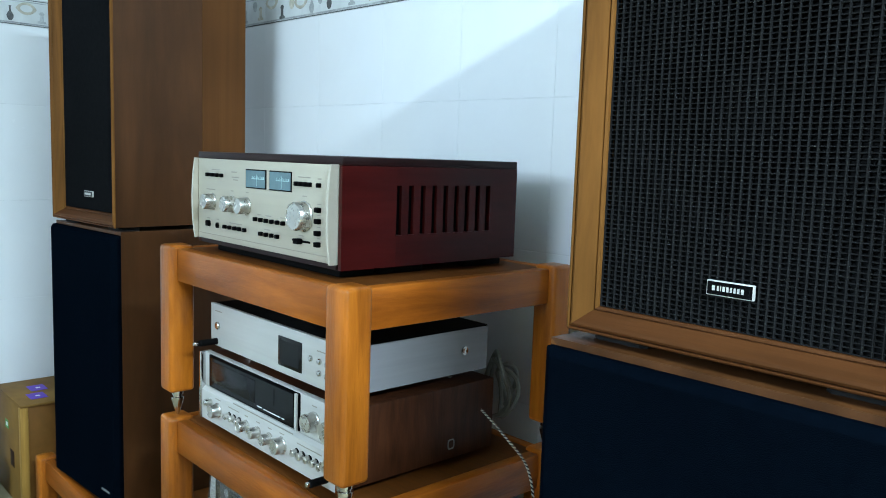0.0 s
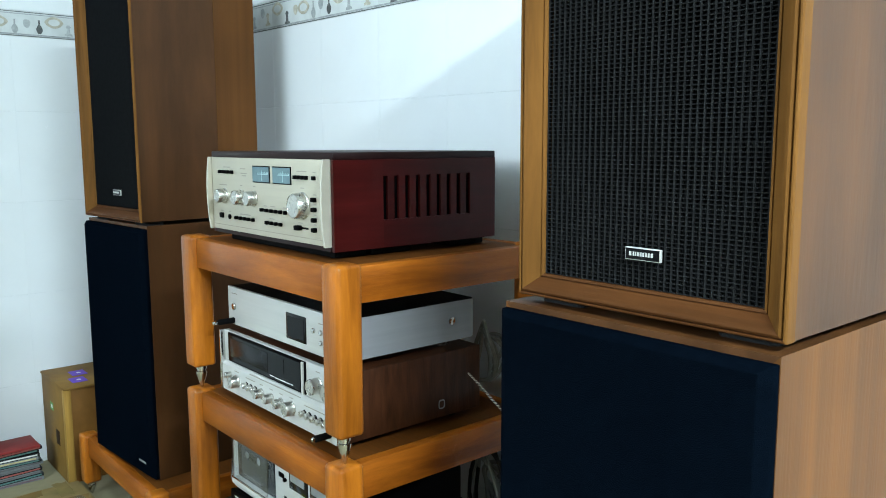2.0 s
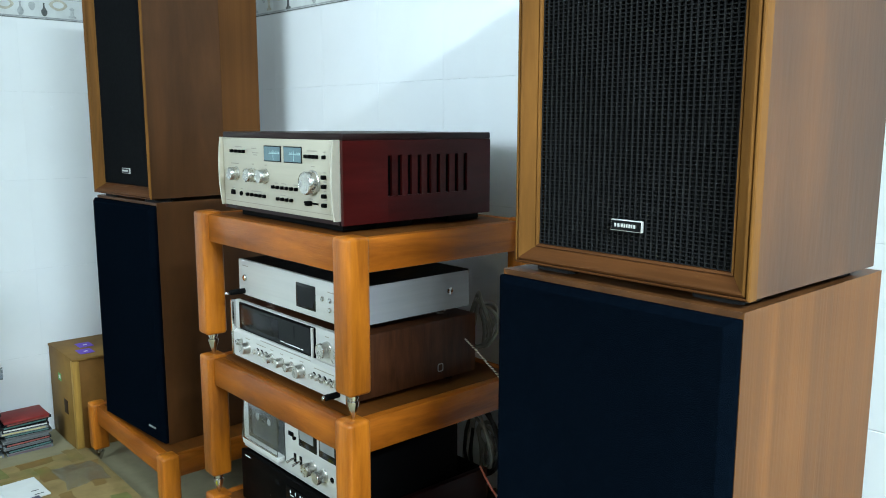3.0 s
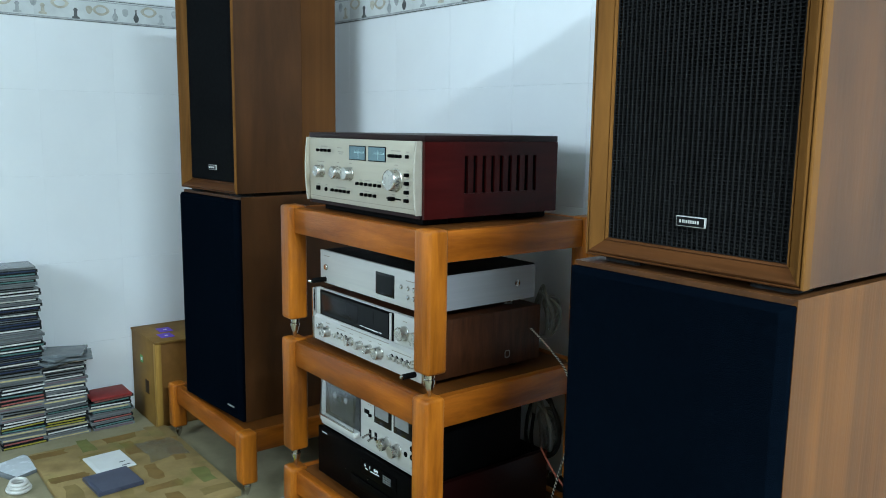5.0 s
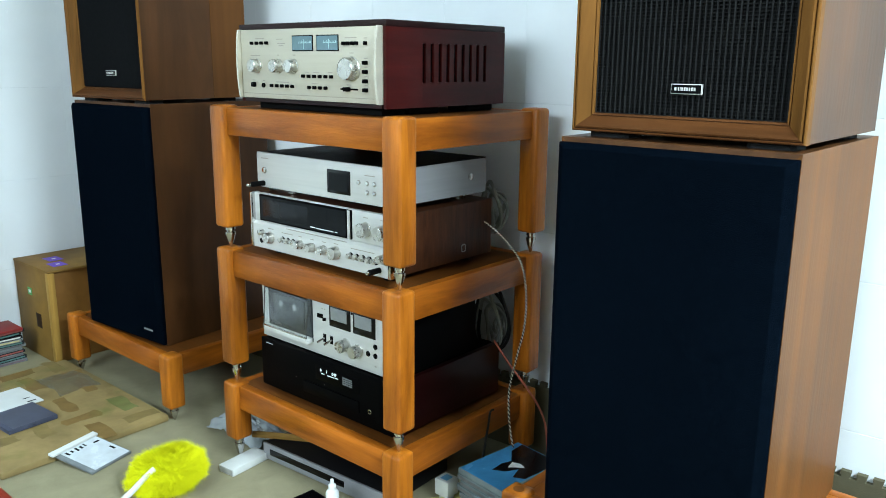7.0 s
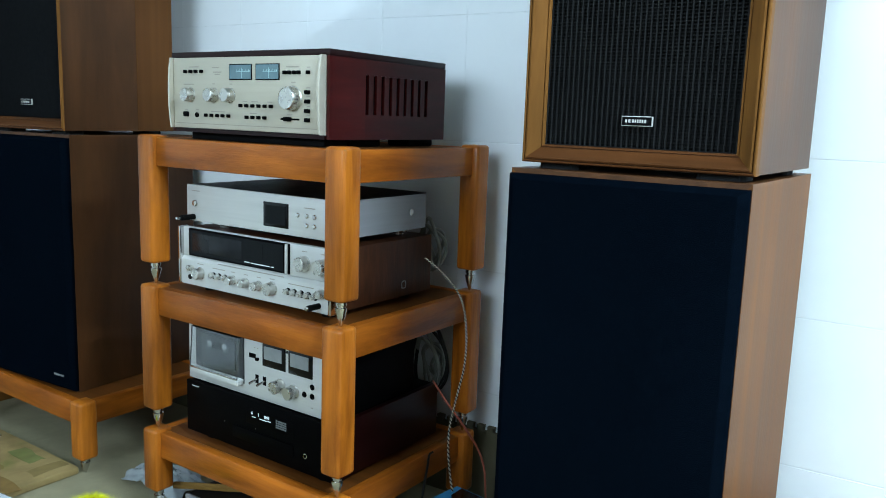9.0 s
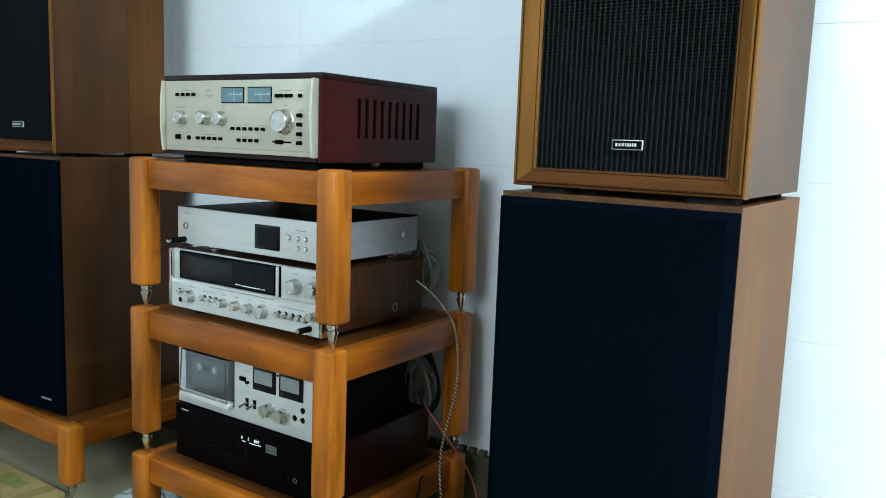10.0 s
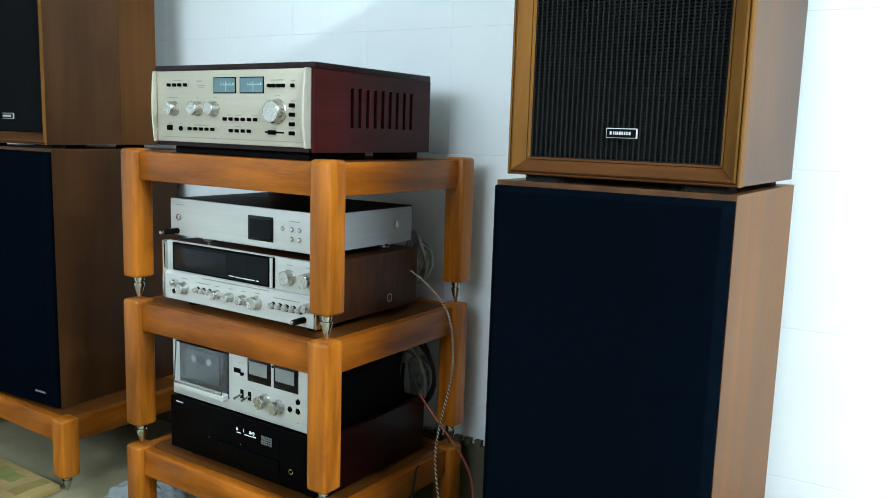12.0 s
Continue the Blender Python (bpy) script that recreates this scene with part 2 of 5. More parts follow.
def text(name, words, size, m, material, parent, deep=0.0004):
    """Words as a mesh, at the pose m in the parent's metres."""
    cu = bpy.data.curves.new(name, "FONT")
    cu.body, cu.size, cu.extrude = words, size, deep
    tmp = bpy.data.objects.new(name, cu)
    scene.collection.objects.link(tmp)
    me = bpy.data.meshes.new_from_object(tmp.evaluated_get(bpy.context.evaluated_depsgraph_get()))
    bpy.data.objects.remove(tmp)
    bm = B()
    bm.from_mesh(me)
    bm.transform(m)
    return part(name, bm, material, parent, smooth=False)


FACE = Matrix(((0, 0, -1, 0), (-1, 0, 0, 0), (0, 1, 0, 0), (0, 0, 0, 1)))  # writing on a face that looks to -x


# ---------- the room ----------
LEFT_Y, RIGHT_Y, REAR_X, CEIL = 3.42, -1.72, -2.6, 2.62
SLOPE = 0.045         # the tiled wall runs a little off the line of the stands


def wall_x(y):
    return 1.487 + (2.7 - y) * SLOPE


def back(a, b, h):
    """A place a along the tiled wall (as y), h up and b in front of its face."""
    return (wall_x(a) - b, a, h)


floor = tagged(part("floor", box(B(), REAR_X - 0.1, 1.95, RIGHT_Y - 0.1, LEFT_Y + 0.1, -0.08, 0.0), MAT), "khaki foam mat laid over the whole room floor", "floor", kind="structure")
tagged(part("ceiling", box(B(), REAR_X - 0.1, 1.95, RIGHT_Y - 0.1, LEFT_Y + 0.1, CEIL, CEIL + 0.1), CEILING), "plain white painted ceiling", "ceiling", kind="structure")
bm = B()
prism(bm, [(wall_x(RIGHT_Y - 0.1) + 0.0007, RIGHT_Y - 0.1), (wall_x(LEFT_Y + 0.1) + 0.0007, LEFT_Y + 0.1), (1.95, LEFT_Y + 0.1), (1.95, RIGHT_Y - 0.1)], 0, CEIL)
wall_back = tagged(part("wall_east", bm, GROUT), "white glazed tile wall behind the hi-fi rack", "wall", kind="structure")
BASE[wall_back] = Matrix.Identity(4)
bm = box(B(), REAR_X - 0.1, wall_x(LEFT_Y) + 0.0007, LEFT_Y + 0.0007, LEFT_Y + 0.12, 0, CEIL)
wall_left = tagged(part("wall_north", bm, GROUT), "white glazed tile wall beside the disc stacks", "wall", kind="structure")
BASE[wall_left] = Matrix.Identity(4)
# unseen wall, its opening made up to let the west fill in
bm = box(B(), REAR_X - 0.12, REAR_X, RIGHT_Y - 0.1, 0.3, 0, CEIL)
box(bm, REAR_X - 0.12, REAR_X, 2.7, LEFT_Y + 0.1, 0, CEIL)
box(bm, REAR_X - 0.12, REAR_X, 0.3, 2.7, 0, 1.48)
box(bm, REAR_X - 0.12, REAR_X, 0.3, 2.7, 2.48, CEIL)
tagged(part("wall_west", bm, PLASTER), "unseen dark wall with an added opening for the west fill", "wall", kind="structure")
# unseen wall with a made-up opening for the south fill
bm = box(B(), REAR_X, -2.0, RIGHT_Y - 0.12, RIGHT_Y, 0, CEIL)
box(bm, -0.4, 1.95, RIGHT_Y - 0.12, RIGHT_Y, 0, CEIL)
box(bm, -2.0, -0.4, RIGHT_Y - 0.12, RIGHT_Y, 2.15, CEIL)
tagged(part("wall_south", bm, PLASTER), "unseen dark wall with an added opening for the south fill", "wall", kind="structure")


def arch(k, n):
    return 2 * math.pi * k / n


# ---------- low wooden stands and the rack ----------
SPIKE = [(0.0125, 0.0), (0.0125, -0.0085), (0.0100, -0.0095), (0.0100, -0.0125), (0.0135, -0.0135), (0.0135, -0.0180), (0.0095, -0.0310), (0.0045, -0.0440), (0.0022, -0.0490)]
LEG, RAIL_T = 0.050, 0.024


def tier(ob, x0, x1, y0, y1, ztop, zbot, rail, spike, board=None, cups=False):
    """One storey of a stand: four legs, four rails, a board let in between them, and spikes under the legs."""
    for lx in (x0, x1 - LEG):
        for ly in (y0, y1 - LEG):
            leg = part("leg", box(B(), lx, lx + LEG, ly, ly + LEG, zbot, ztop, 0.008, 3), ORANGE_Z, ob)
            k = spike / 0.049
            if cups:
                # shallow disc, coloured dark for the shade inside the spike hole
                part("spike_cup", lathe(B(), (lx + LEG / 2, ly + LEG / 2, ztop), [(0.0105, -0.002), (0.0105, 0.0006), (0.0085, 0.0007), (0.0075, 0.0002), (0.001, 0.0002)], "z", 18), BOARD, leg, "dark disc for the shade in the spike hole")
            part("spike", lathe(B(), (lx + LEG / 2, ly + LEG / 2, zbot), [(r * 0.88, h * k) for r, h in SPIKE], "z", 18), CHROME, leg, "turned chrome spike")
            if spike > 0.055:
                part("disc_foot", lathe(B(), (lx + LEG / 2, ly + LEG / 2, zbot - spike), [(0.013, -0.004), (0.013, 0.001), (0.011, 0.003)], "z", 18), CHROME, leg, "chrome foot disc")
    zr, a = ztop - 0.006, 0.014
    for ya in (y0 + a, y1 - a - RAIL_T):
        part("side_rail", box(B(), x0 + LEG, x1 - LEG, ya, ya + RAIL_T, zr - rail, zr, 0.003), ORANGE_X, ob)
    for xa in (x0 + a, x1 - a - RAIL_T):
        part("front_rail", box(B(), xa, xa + RAIL_T, y0 + LEG, y1 - LEG, zr - rail, zr, 0.003), ORANGE_Y, ob)
    part("shelf_board", box(B(), x0 + a + RAIL_T, x1 - a - RAIL_T, y0 + a + RAIL_T, y1 - a - RAIL_T, zr - 0.022, zr - 0.001), board or BOARD, ob, "stained shelf board")


rack_y0, rack_y1, rack_x0, rack_x1 = 1.545, 2.157, 0.970, 1.463
for z0, z1, rail, sp, words in ((0.613, 0.899, 0.062, 0.050, "upper tier of an orange-stained wooden hi-fi rack"),
                                (0.268, 0.563, 0.064, 0.050, "middle tier of an orange-stained wooden hi-fi rack"),
                                (0.066, 0.218, 0.062, 0.062, "lowest tier of an orange-stained wooden hi-fi rack on the floor")):
    rack = thing("hifi_rack_tier", 1.22, 1.85, z0 - sp, words, "hi-fi rack", "rack tiers")
    off = {0.613: 0.0, 0.268: 0.004, 0.066: 0.008}[z0]
    tier(rack, rack_x0, rack_x1, rack_y0 + off, rack_y1 + off, z1, z0, rail, sp)
stand = thing("speaker_stand", 1.235, 2.765, 0, "low orange-stained wooden speaker stand on chrome spikes", "speaker stand", "speaker stands")
tier(stand, 0.983, 1.43, 2.449, 3.064, 0.1985, 0.042, 0.062, 0.042)
stand = thing("speaker_stand", 1.238, 1.022, 0, "low orange-stained wooden speaker stand on chrome spikes", "speaker stand", "speaker stands")
tier(stand, 1.015, 1.462, 0.715, 1.330, 0.2180, 0.050, 0.062, 0.050, ORANGE_X, True)


# ---------- loudspeakers ----------
def cloth_box(bm, x0, x1, y0, y1, z0, z1, side, top):
    """A cloth-covered grille whose front edges are bevelled, broadly at the sides."""
    back_ring = [(x1, y0, z0), (x1, y1, z0), (x1, y1, z1), (x1, y0, z1)]
    m = x0 + (x1 - x0) * 0.45
    rings = [back_ring, [(m, y, z) for _, y, z in back_ring], [(x0, y0 + side, z0 + top), (x0, y1 - side, z0 + top), (x0, y1 - side, z1 - top), (x0, y0 + side, z1 - top)]]
    rings = [[bm.verts.new(v) for v in r] for r in rings]
    for p, q in zip(rings, rings[1:]):
        for k in range(4):
            bm.faces.new((p[k], p[(k + 1) % 4], q[(k + 1) % 4], q[k]))
    bm.faces.new(rings[0][::-1])
    bm.faces.new(rings[-1])
    es = [e for e in bm.edges if min(v.co.x for v in e.verts) < m + 0.001]
    bmesh.ops.bevel(bm, geom=es, offset=0.0016, segments=2, profile=0.5, affect="EDGES")
    return bm


def floor_speaker(name, label, h, veneer):
    """A cabinet with a cloth front. Its own metres: front of the cabinet at x 0, centre at y 0, standing on z 0."""
    ob = thing(name, 0, 0, 0, label, "loudspeaker", "floor loudspeakers", local=True)
    w, d, t = 0.190, 0.405, 0.018
    # four panels mitred at the corners
    for name_, pts in (("side_panel", [(-w, 0), (-w, h), (-w + t, h - t), (-w + t, t)]), ("side_panel", [(w, 0), (w, h), (w - t, h - t), (w - t, t)]),
                       ("top_panel", [(-w, h), (w, h), (w - t, h - t), (-w + t, h - t)]), ("bottom_panel", [(-w, 0), (w, 0), (w - t, t), (-w + t, t)])):
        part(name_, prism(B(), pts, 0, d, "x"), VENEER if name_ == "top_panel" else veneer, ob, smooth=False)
    part("baffle", box(B(), 0.006, d - 0.006, -w + t, w - t, t, h - t), BLACK, ob)
    grille = part("grille", cloth_box(B(), -0.020, 0.004, -w + 0.001, w - 0.001, 0.004, h - 0.008, 0.013, 0.008), NAVY, ob, "navy-black grille cloth", smooth=False)
    bm = B()
    for k, (a, b) in enumerate(((0.0, 0.006), (0.008, 0.012), (0.014, 0.021), (0.023, 0.026), (0.029, 0.034), (0.036, 0.041))):
        box(bm, -0.0215, -0.0195, -0.112 - b, -0.112 - a, 0.0415, 0.0465)
    part("badge", bm, METERW, grille, "small silver badge bars")
    return ob


def shelf_speaker(name, label, ribs):
    """A cabinet with a mitred frame round its grille. Front of the frame at x 0."""
    ob = thing(name, 0, 0, 0, label, "loudspeaker", "shelf loudspeakers", local=True)
    w, h, d, fr = (0.1848 if ribs else 0.1815), 0.640, (0.359 if ribs else 0.350), 0.0335
    rim = 0.0190 if ribs else 0.0050
    bm = box(B(), rim, d, -w + 0.001, w - 0.001, 0.001, h - 0.001)
    bmesh.ops.recalc_face_normals(bm, faces=bm.faces)
    bmesh.ops.inset_region(bm, faces=[f for f in bm.faces if f.normal.x < -0.9], thickness=0.012, depth=-(0.042 - rim))
    part("cabinet", bm, VENEER, ob, "walnut veneer cabinet", smooth=False)
    # frame: four mitred mouldings with a stepped, sloping profile
    prof = [(0.0185, 0.0), (0.0030, 0.0), (0.0008, 0.0012), (0.0004, 0.0028), (0.0014, 0.0040), (0.0050, 0.0044), (0.0050, 0.0052), (0.0014, 0.0058), (0.0004, 0.0085), (0.0022, 0.0120), (0.0062, 0.0170),
            (0.0105, 0.0225), (0.0140, 0.0268), (0.0168, 0.0272), (0.0168, 0.0282), (0.0146, 0.0287), (0.0158, 0.0318), (0.026, fr), (0.0400, fr), (0.0400, 0.0140), (0.0185, 0.0140)]
    if not ribs:      # the plain grille lies deeper, behind a steeper slope
        prof = [(min(px * 1.45, 0.0245) if 0.009 < pi < 0.032 and px < 0.018 else min(px, rim - 0.0005) if px == 0.0185 else px, pi) for px, pi in prof]
    corners = [(-w, 0), (w, 0), (w, h), (-w, h)]
    inward = [(1, 1), (-1, 1), (-1, -1), (1, -1)]
    for k in range(4):
        bm = B()
        rings = []
        for c in (k, (k + 1) % 4):
            rings.append([bm.verts.new((px, corners[c][0] + inward[c][0] * pi, corners[c][1] + inward[c][1] * pi * 0.9)) for px, pi in prof])
        n = len(prof)
        for i in range(n):
            bm.faces.new((rings[0][i], rings[0][(i + 1) % n], rings[1][(i + 1) % n], rings[1][i]))
        bm.faces.new(rings[0][::-1])
        bm.faces.new(rings[1])
        part("frame_moulding", bm, GOLD_SHADED if k in (0, 2) else GOLD_Z, ob, "golden-brown mitred moulding", smooth=False)
    gy, gz0, gz1 = w - fr, fr * 0.9, h - fr * 0.9
    part("baffle", box(B(), 0.0265, 0.040, -gy, gy, gz0, gz1), HOLE, ob)
    bm = lathe(B(), (0.0264, 0, 0.25), [(0.132, -0.0004), (0.132, 0.0022), (0.124, 0.0034), (0.112, 0.0026), (0.104, 0.0012), (0.046, 0.0008), (0.040, 0.0024), (0.02, 0.0030)], "-x", 48)
    part("woofer", bm, CONE, ob)
    if ribs:
        bm = B()
        n = 35
        for k in range(n + 1):
            y = -gy + 2 * gy * k / n
            box(bm, 0.0186, 0.0226, y - 0.0012, y + 0.0012, gz0, gz1)
        m = int((gz1 - gz0) / 0.0051)
        for k in range(m + 1):
            z = gz0 + (gz1 - gz0) * k / m
            box(bm, 0.0184, 0.0226, -gy, gy, z - 0.0006, z + 0.0006)
        grille = part("grille", bm, MESH, ob, "dark mesh grille with upright ribs", smooth=False)
        for k in range(1, n):
            y = -gy + 2 * gy * k / n
            part("grille_rib", box(B(), 0.0176, 0.0190, y - 0.0006, y + 0.0006, gz0, gz1), RIB, grille)
    else:
        grille = part("grille", box(B(), 0.0215, 0.0262, -gy + 0.001, gy - 0.001, gz0 + 0.001, gz1 - 0.001, 0.002), CLOTH, ob, "black grille cloth")
    bx, by = (0.0145, -0.0033) if ribs else (0.0200, 0.0)
    badge = part("badge", box(B(), bx - 0.0015, bx + 0.003, by - 0.0245, by + 0.0245, 0.0630, 0.0780, 0.0008), SILVER, grille, "silver-rimmed black badge")
    part("badge_plate", box(B(), bx - 0.0021, bx - 0.0012, by - 0.0233, by + 0.0233, 0.0641, 0.0769), BLACKG, badge)
    bm = B()
    for y0, y1 in ((0.0150, 0.0180), (0.0108, 0.0128), (0.0084, 0.0094), (0.0044, 0.0070), (0.0006, 0.0030), (-0.0030, -0.0008), (-0.0068, -0.0046), (-0.0106, -0.0082), (-0.0150, -0.0122)):
        box(bm, bx - 0.0026, bx - 0.0020, by + y0, by + y1, 0.0682, 0.0730)
    part("badge_mark", bm, SILVER, badge)
    for fx in (0.05, d - 0.05):
        for fy in (-w + 0.055, w - 0.055):
            part("foot_pad", prism(B(), [(fx - 0.02, fy - 0.035), (fx + 0.02, fy - 0.035), (fx + 0.026, fy - 0.028), (fx + 0.026, fy + 0.028), (fx + 0.02, fy + 0.035), (fx - 0.02, fy + 0.035), (fx - 0.026, fy + 0.028), (fx - 0.026, fy - 0.028)], -0.0100, 0.001), PAD, ob, "dark grey pad", smooth=False)
    return ob


TOE = 4.4
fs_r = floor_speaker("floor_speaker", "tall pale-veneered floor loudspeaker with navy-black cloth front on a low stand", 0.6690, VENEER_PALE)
fs_l = floor_speaker("floor_speaker", "tall brown walnut floor loudspeaker with navy-black cloth front on a stand", 0.6880, VENEER)
fs_r.matrix_world = pose(1.044, 1.0555, 0.2115)
fs_l.matrix_world = pose(1.031, 2.741, 0.1925, 0, 0, TOE)
ss_r = shelf_speaker("shelf_speaker", "walnut loudspeaker with golden frame and ribbed grille atop another loudspeaker", True)
ss_l = shelf_speaker("shelf_speaker", "walnut loudspeaker with golden frame and plain black grille beside the corner", False)
part("rear_side_panel", box(B(), 0.228, 0.3505, -0.1815, -0.1790, 0.002, 0.638), VENEER_PALE, ss_l, "lighter strip at the rear of the side")
ss_r.matrix_world = pose(1.055, 1.0513, 0.8905, 0, 0, -0.5)
ss_l.matrix_world = pose(1.014, 2.7275, 0.8905, 0, 0, TOE)


# ---------- integrated amplifier on the top tier ----------
def knob(parent, y, z, x, r, deep, material=KNOB, name="knob", seg=28):
    """A turned knob standing out from the face at x."""
    bm = lathe(B(), (x + 0.001, y, z), [(r * 1.08, 0.0), (r * 1.08, 0.003), (r, 0.004), (r * 0.985, deep - 0.002), (r * 0.93, deep), (r * 0.9, deep + 0.0002), (r * 0.86, deep - 0.0006), (r * 0.1, deep - 0.0006)], "-x", seg)
    return part(name, bm, material, parent)


def button(parent, y, z, x, w, h, deep, material=BLACK):
    return part("button", box(B(), x - deep, x + 0.001, y - w / 2, y + w / 2, z - h / 2, z + h / 2, min(w, h) * 0.2, 2), material, parent)


def legend(parent, x, rows, material=GREYINK, name="legend"):
    """Tiny printed lines: (y, z, width)."""
    bm = B()
    for y, z, w in rows:
        box(bm, x - 0.0004, x + 0.0002, y - w / 2, y + w / 2, z - 0.0009, z + 0.0009)
    return tagged(part(name, bm, material, parent, smooth=False), kind="stuff")


CHEEK = mat("polished_champagne", (0.62, 0.58, 0.48), 0.2, metal=0.5, vary=0.05, scale=50)
amp = thing("amplifier", 1.21, 1.863, 0.892, "champagne-fronted amplifier in a dark cherry wood case", "amplifier")
ax0, ax1, ay0, ay1, az0, az1, t = 1.022, 1.397, 1.630, 2.097, 0.908, 1.076, 0.013
part("top_panel", box(B(), ax0, ax1, ay0, ay1, az1 - t, az1, 0.002), CHERRY_TOP, amp)
part("bottom_panel", box(B(), ax0, ax1, ay0 + t, ay1 - t, az0, az0 + 0.008), CHERRY_TOP, amp)
part("side_panel", box(B(), ax0, ax1, ay1 - t, ay1, az0, az1 - t, 0.0015), CHERRY, amp)
sx0, pitch, n, sw, sz0, sz1 = 1.125, 0.0245, 9, 0.0098, 0.957, 1.034
sx1 = sx0 + n * pitch - (pitch - sw)
for x0, x1, z0, z1 in ((ax0 + 0.0, sx0, az0, az1 - t), (sx1, ax1, az0, az1 - t), (sx0, sx1, az0, sz0), (sx0, sx1, sz1, az1 - t)):
    part("side_panel", box(B(), x0, x1, ay0, ay0 + 0.007, z0, z1), CHERRY, amp)
for k in range(n - 1):
    x = sx0 + k * pitch + sw
    part("side_slat", box(B(), x, x + pitch - sw, ay0 + 0.0005, ay0 + 0.006, sz0, sz1), CHERRY, amp, "upright slat between vent slots")
part("chassis", box(B(), ax0 + 0.012, ax1 - 0.004, ay0 + 0.0075, ay1 - t - 0.002, az0 + 0.009, az1 - t - 0.003), BLACK, amp)
py0, py1, pz0, pz1, px = 1.638, 2.089, 0.917, 1.0635, 1.012
panel = part("front_panel", box(B(), px + 0.003, px + 0.020, py0 + 0.008, py1 - 0.008, pz0, pz1, 0.001), CHAMP, amp, "champagne aluminium front panel")
for a, b in ((py0, py0 + 0.008), (py1 - 0.008, py1)):
    bow = [(px - 0.0025 - 0.0055 * math.sin(math.pi * k / 14) ** 0.8, pz0 - 0.001 + (pz1 - pz0 + 0.002) * k / 14) for k in range(15)]
    bm = prism(B(), bow + [(px + 0.020, pz1 + 0.001), (px + 0.020, pz0 - 0.001)], a + 0.0016, b - 0.0016, "y")
    part("end_cheek", bm, CHEEK, panel, "polished bowed end cheek")
FX = px + 0.003
part("flap_line", box(B(), FX - 0.0004, FX + 0.001, 1.655, 2.076, 0.9262, 0.9274), GREYINK, panel)
for y0, y1 in ((1.833, 1.900), (1.755, 1.822)):
    m = part("level_meter", box(B(), FX - 0.0015, FX + 0.002, y0, y1, 1.0175, 1.0495, 0.0006), BLACK, panel)
    part("meter_face", box(B(), FX - 0.0021, FX - 0.0010, y0 + 0.002, y1 - 0.002, 1.0195, 1.0475), METER, m, "blue-grey meter face")
    bm = B()
    box(bm, FX - 0.0026, FX - 0.0020, y0 + 0.006, y1 - 0.022, 1.0335, 1.0345)
    for k in range(9):
        yy = y0 + 0.008 + k * 0.0043
        box(bm, FX - 0.0026, FX - 0.0020, yy - 0.0003, yy + 0.0003, 1.0335, 1.0372 if k % 2 else 1.0385)
    box(bm, FX - 0.0026, FX - 0.0020, y0 + 0.0275, y0 + 0.0285, 1.022, 1.041)
    box(bm, FX - 0.0026, FX - 0.0020, y0 + 0.005, y0 + 0.0075, 1.0335, 1.0375)
    part("meter_scale", bm, LED, m)
for y in (2.024, 1.949, 1.898):
    knob(panel, y, 0.9868, FX, 0.0142, 0.020)
knob(panel, 1.718, 0.983, FX, 0.0222, 0.022, name="volume_knob", seg=40)
for y in (2.039, 2.021, 2.004, 1.986):
    button(panel, y, 1.035, FX, 0.0072, 0.0068, 0.006)
for y in (1.739, 1.727, 1.714, 1.702, 1.677):
    button(panel, y, 1.032, FX, 0.0072, 0.0070, 0.006)
for y in (1.973, 1.955, 1.937, 1.920, 1.902):
    button(panel, y, 0.945, FX, 0.0072, 0.0068, 0.006)
for k in range(6):
    button(panel, 1.865 - 0.0176 * k, 0.9668, FX, 0.0072, 0.0068, 0.006)
for k in range(4):
    button(panel, 1.847 - 0.0173 * k, 0.944, FX, 0.0072, 0.0068, 0.006)
for z in (0.995, 0.978, 0.960, 0.943):
    button(panel, 1.678, z, FX, 0.0110, 0.0078, 0.007)
button(panel, 2.039, 0.946, FX, 0.0165, 0.0110, 0.004)
part("headphone_jack", lathe(B(), (FX + 0.001, 2.003, 0.945), [(0.0050, 0), (0.0050, 0.004), (0.0032, 0.0042), (0.0030, 0.001)], "-x", 16), BLACK, panel)
part("slider_slot", box(B(), FX - 0.0008, FX + 0.001, 1.701, 1.752, 0.9418, 0.9452), BLACK, panel)
part("slider", box(B(), FX - 0.010, FX, 1.722, 1.736, 0.9392, 0.9478, 0.0012), BLACK, panel)
rows = [(2.012, 1.0445, 0.030), (1.943, 1.0425, 0.020), (1.938, 1.0335, 0.026), (1.938, 1.0290, 0.016), (2.030, 1.0085, 0.034), (1.950, 1.0095, 0.008), (1.896, 1.0095, 0.008), (1.720, 1.0425, 0.034), (1.718, 1.0135, 0.012),
        (1.678, 1.0415, 0.009), (1.678, 1.0035, 0.010), (1.678, 0.9868, 0.009), (1.678, 0.9690, 0.008), (1.678, 0.9520, 0.008), (1.855, 0.9750, 0.012), (1.826, 0.9750, 0.018), (1.782, 0.9750, 0.014), (1.830, 0.9520, 0.020), (1.727, 0.9520, 0.014),
        (2.039, 0.9555, 0.010), (2.003, 0.9555, 0.008), (1.937, 0.9530, 0.044)]
legend(panel, FX, rows)
part("plinth", box(B(), 1.042, 1.110, 1.662, 2.058, 0.8925, 0.9085, 0.003), RUBBER, amp, "black base strip")
for fx in (1.160, 1.345):
    for fy in (1.685, 2.035):
        part("rubber_foot", box(B(), fx - 0.045, fx + 0.045, fy - 0.03, fy + 0.03, 0.8925, 0.9085, 0.004), RUBBER, amp)

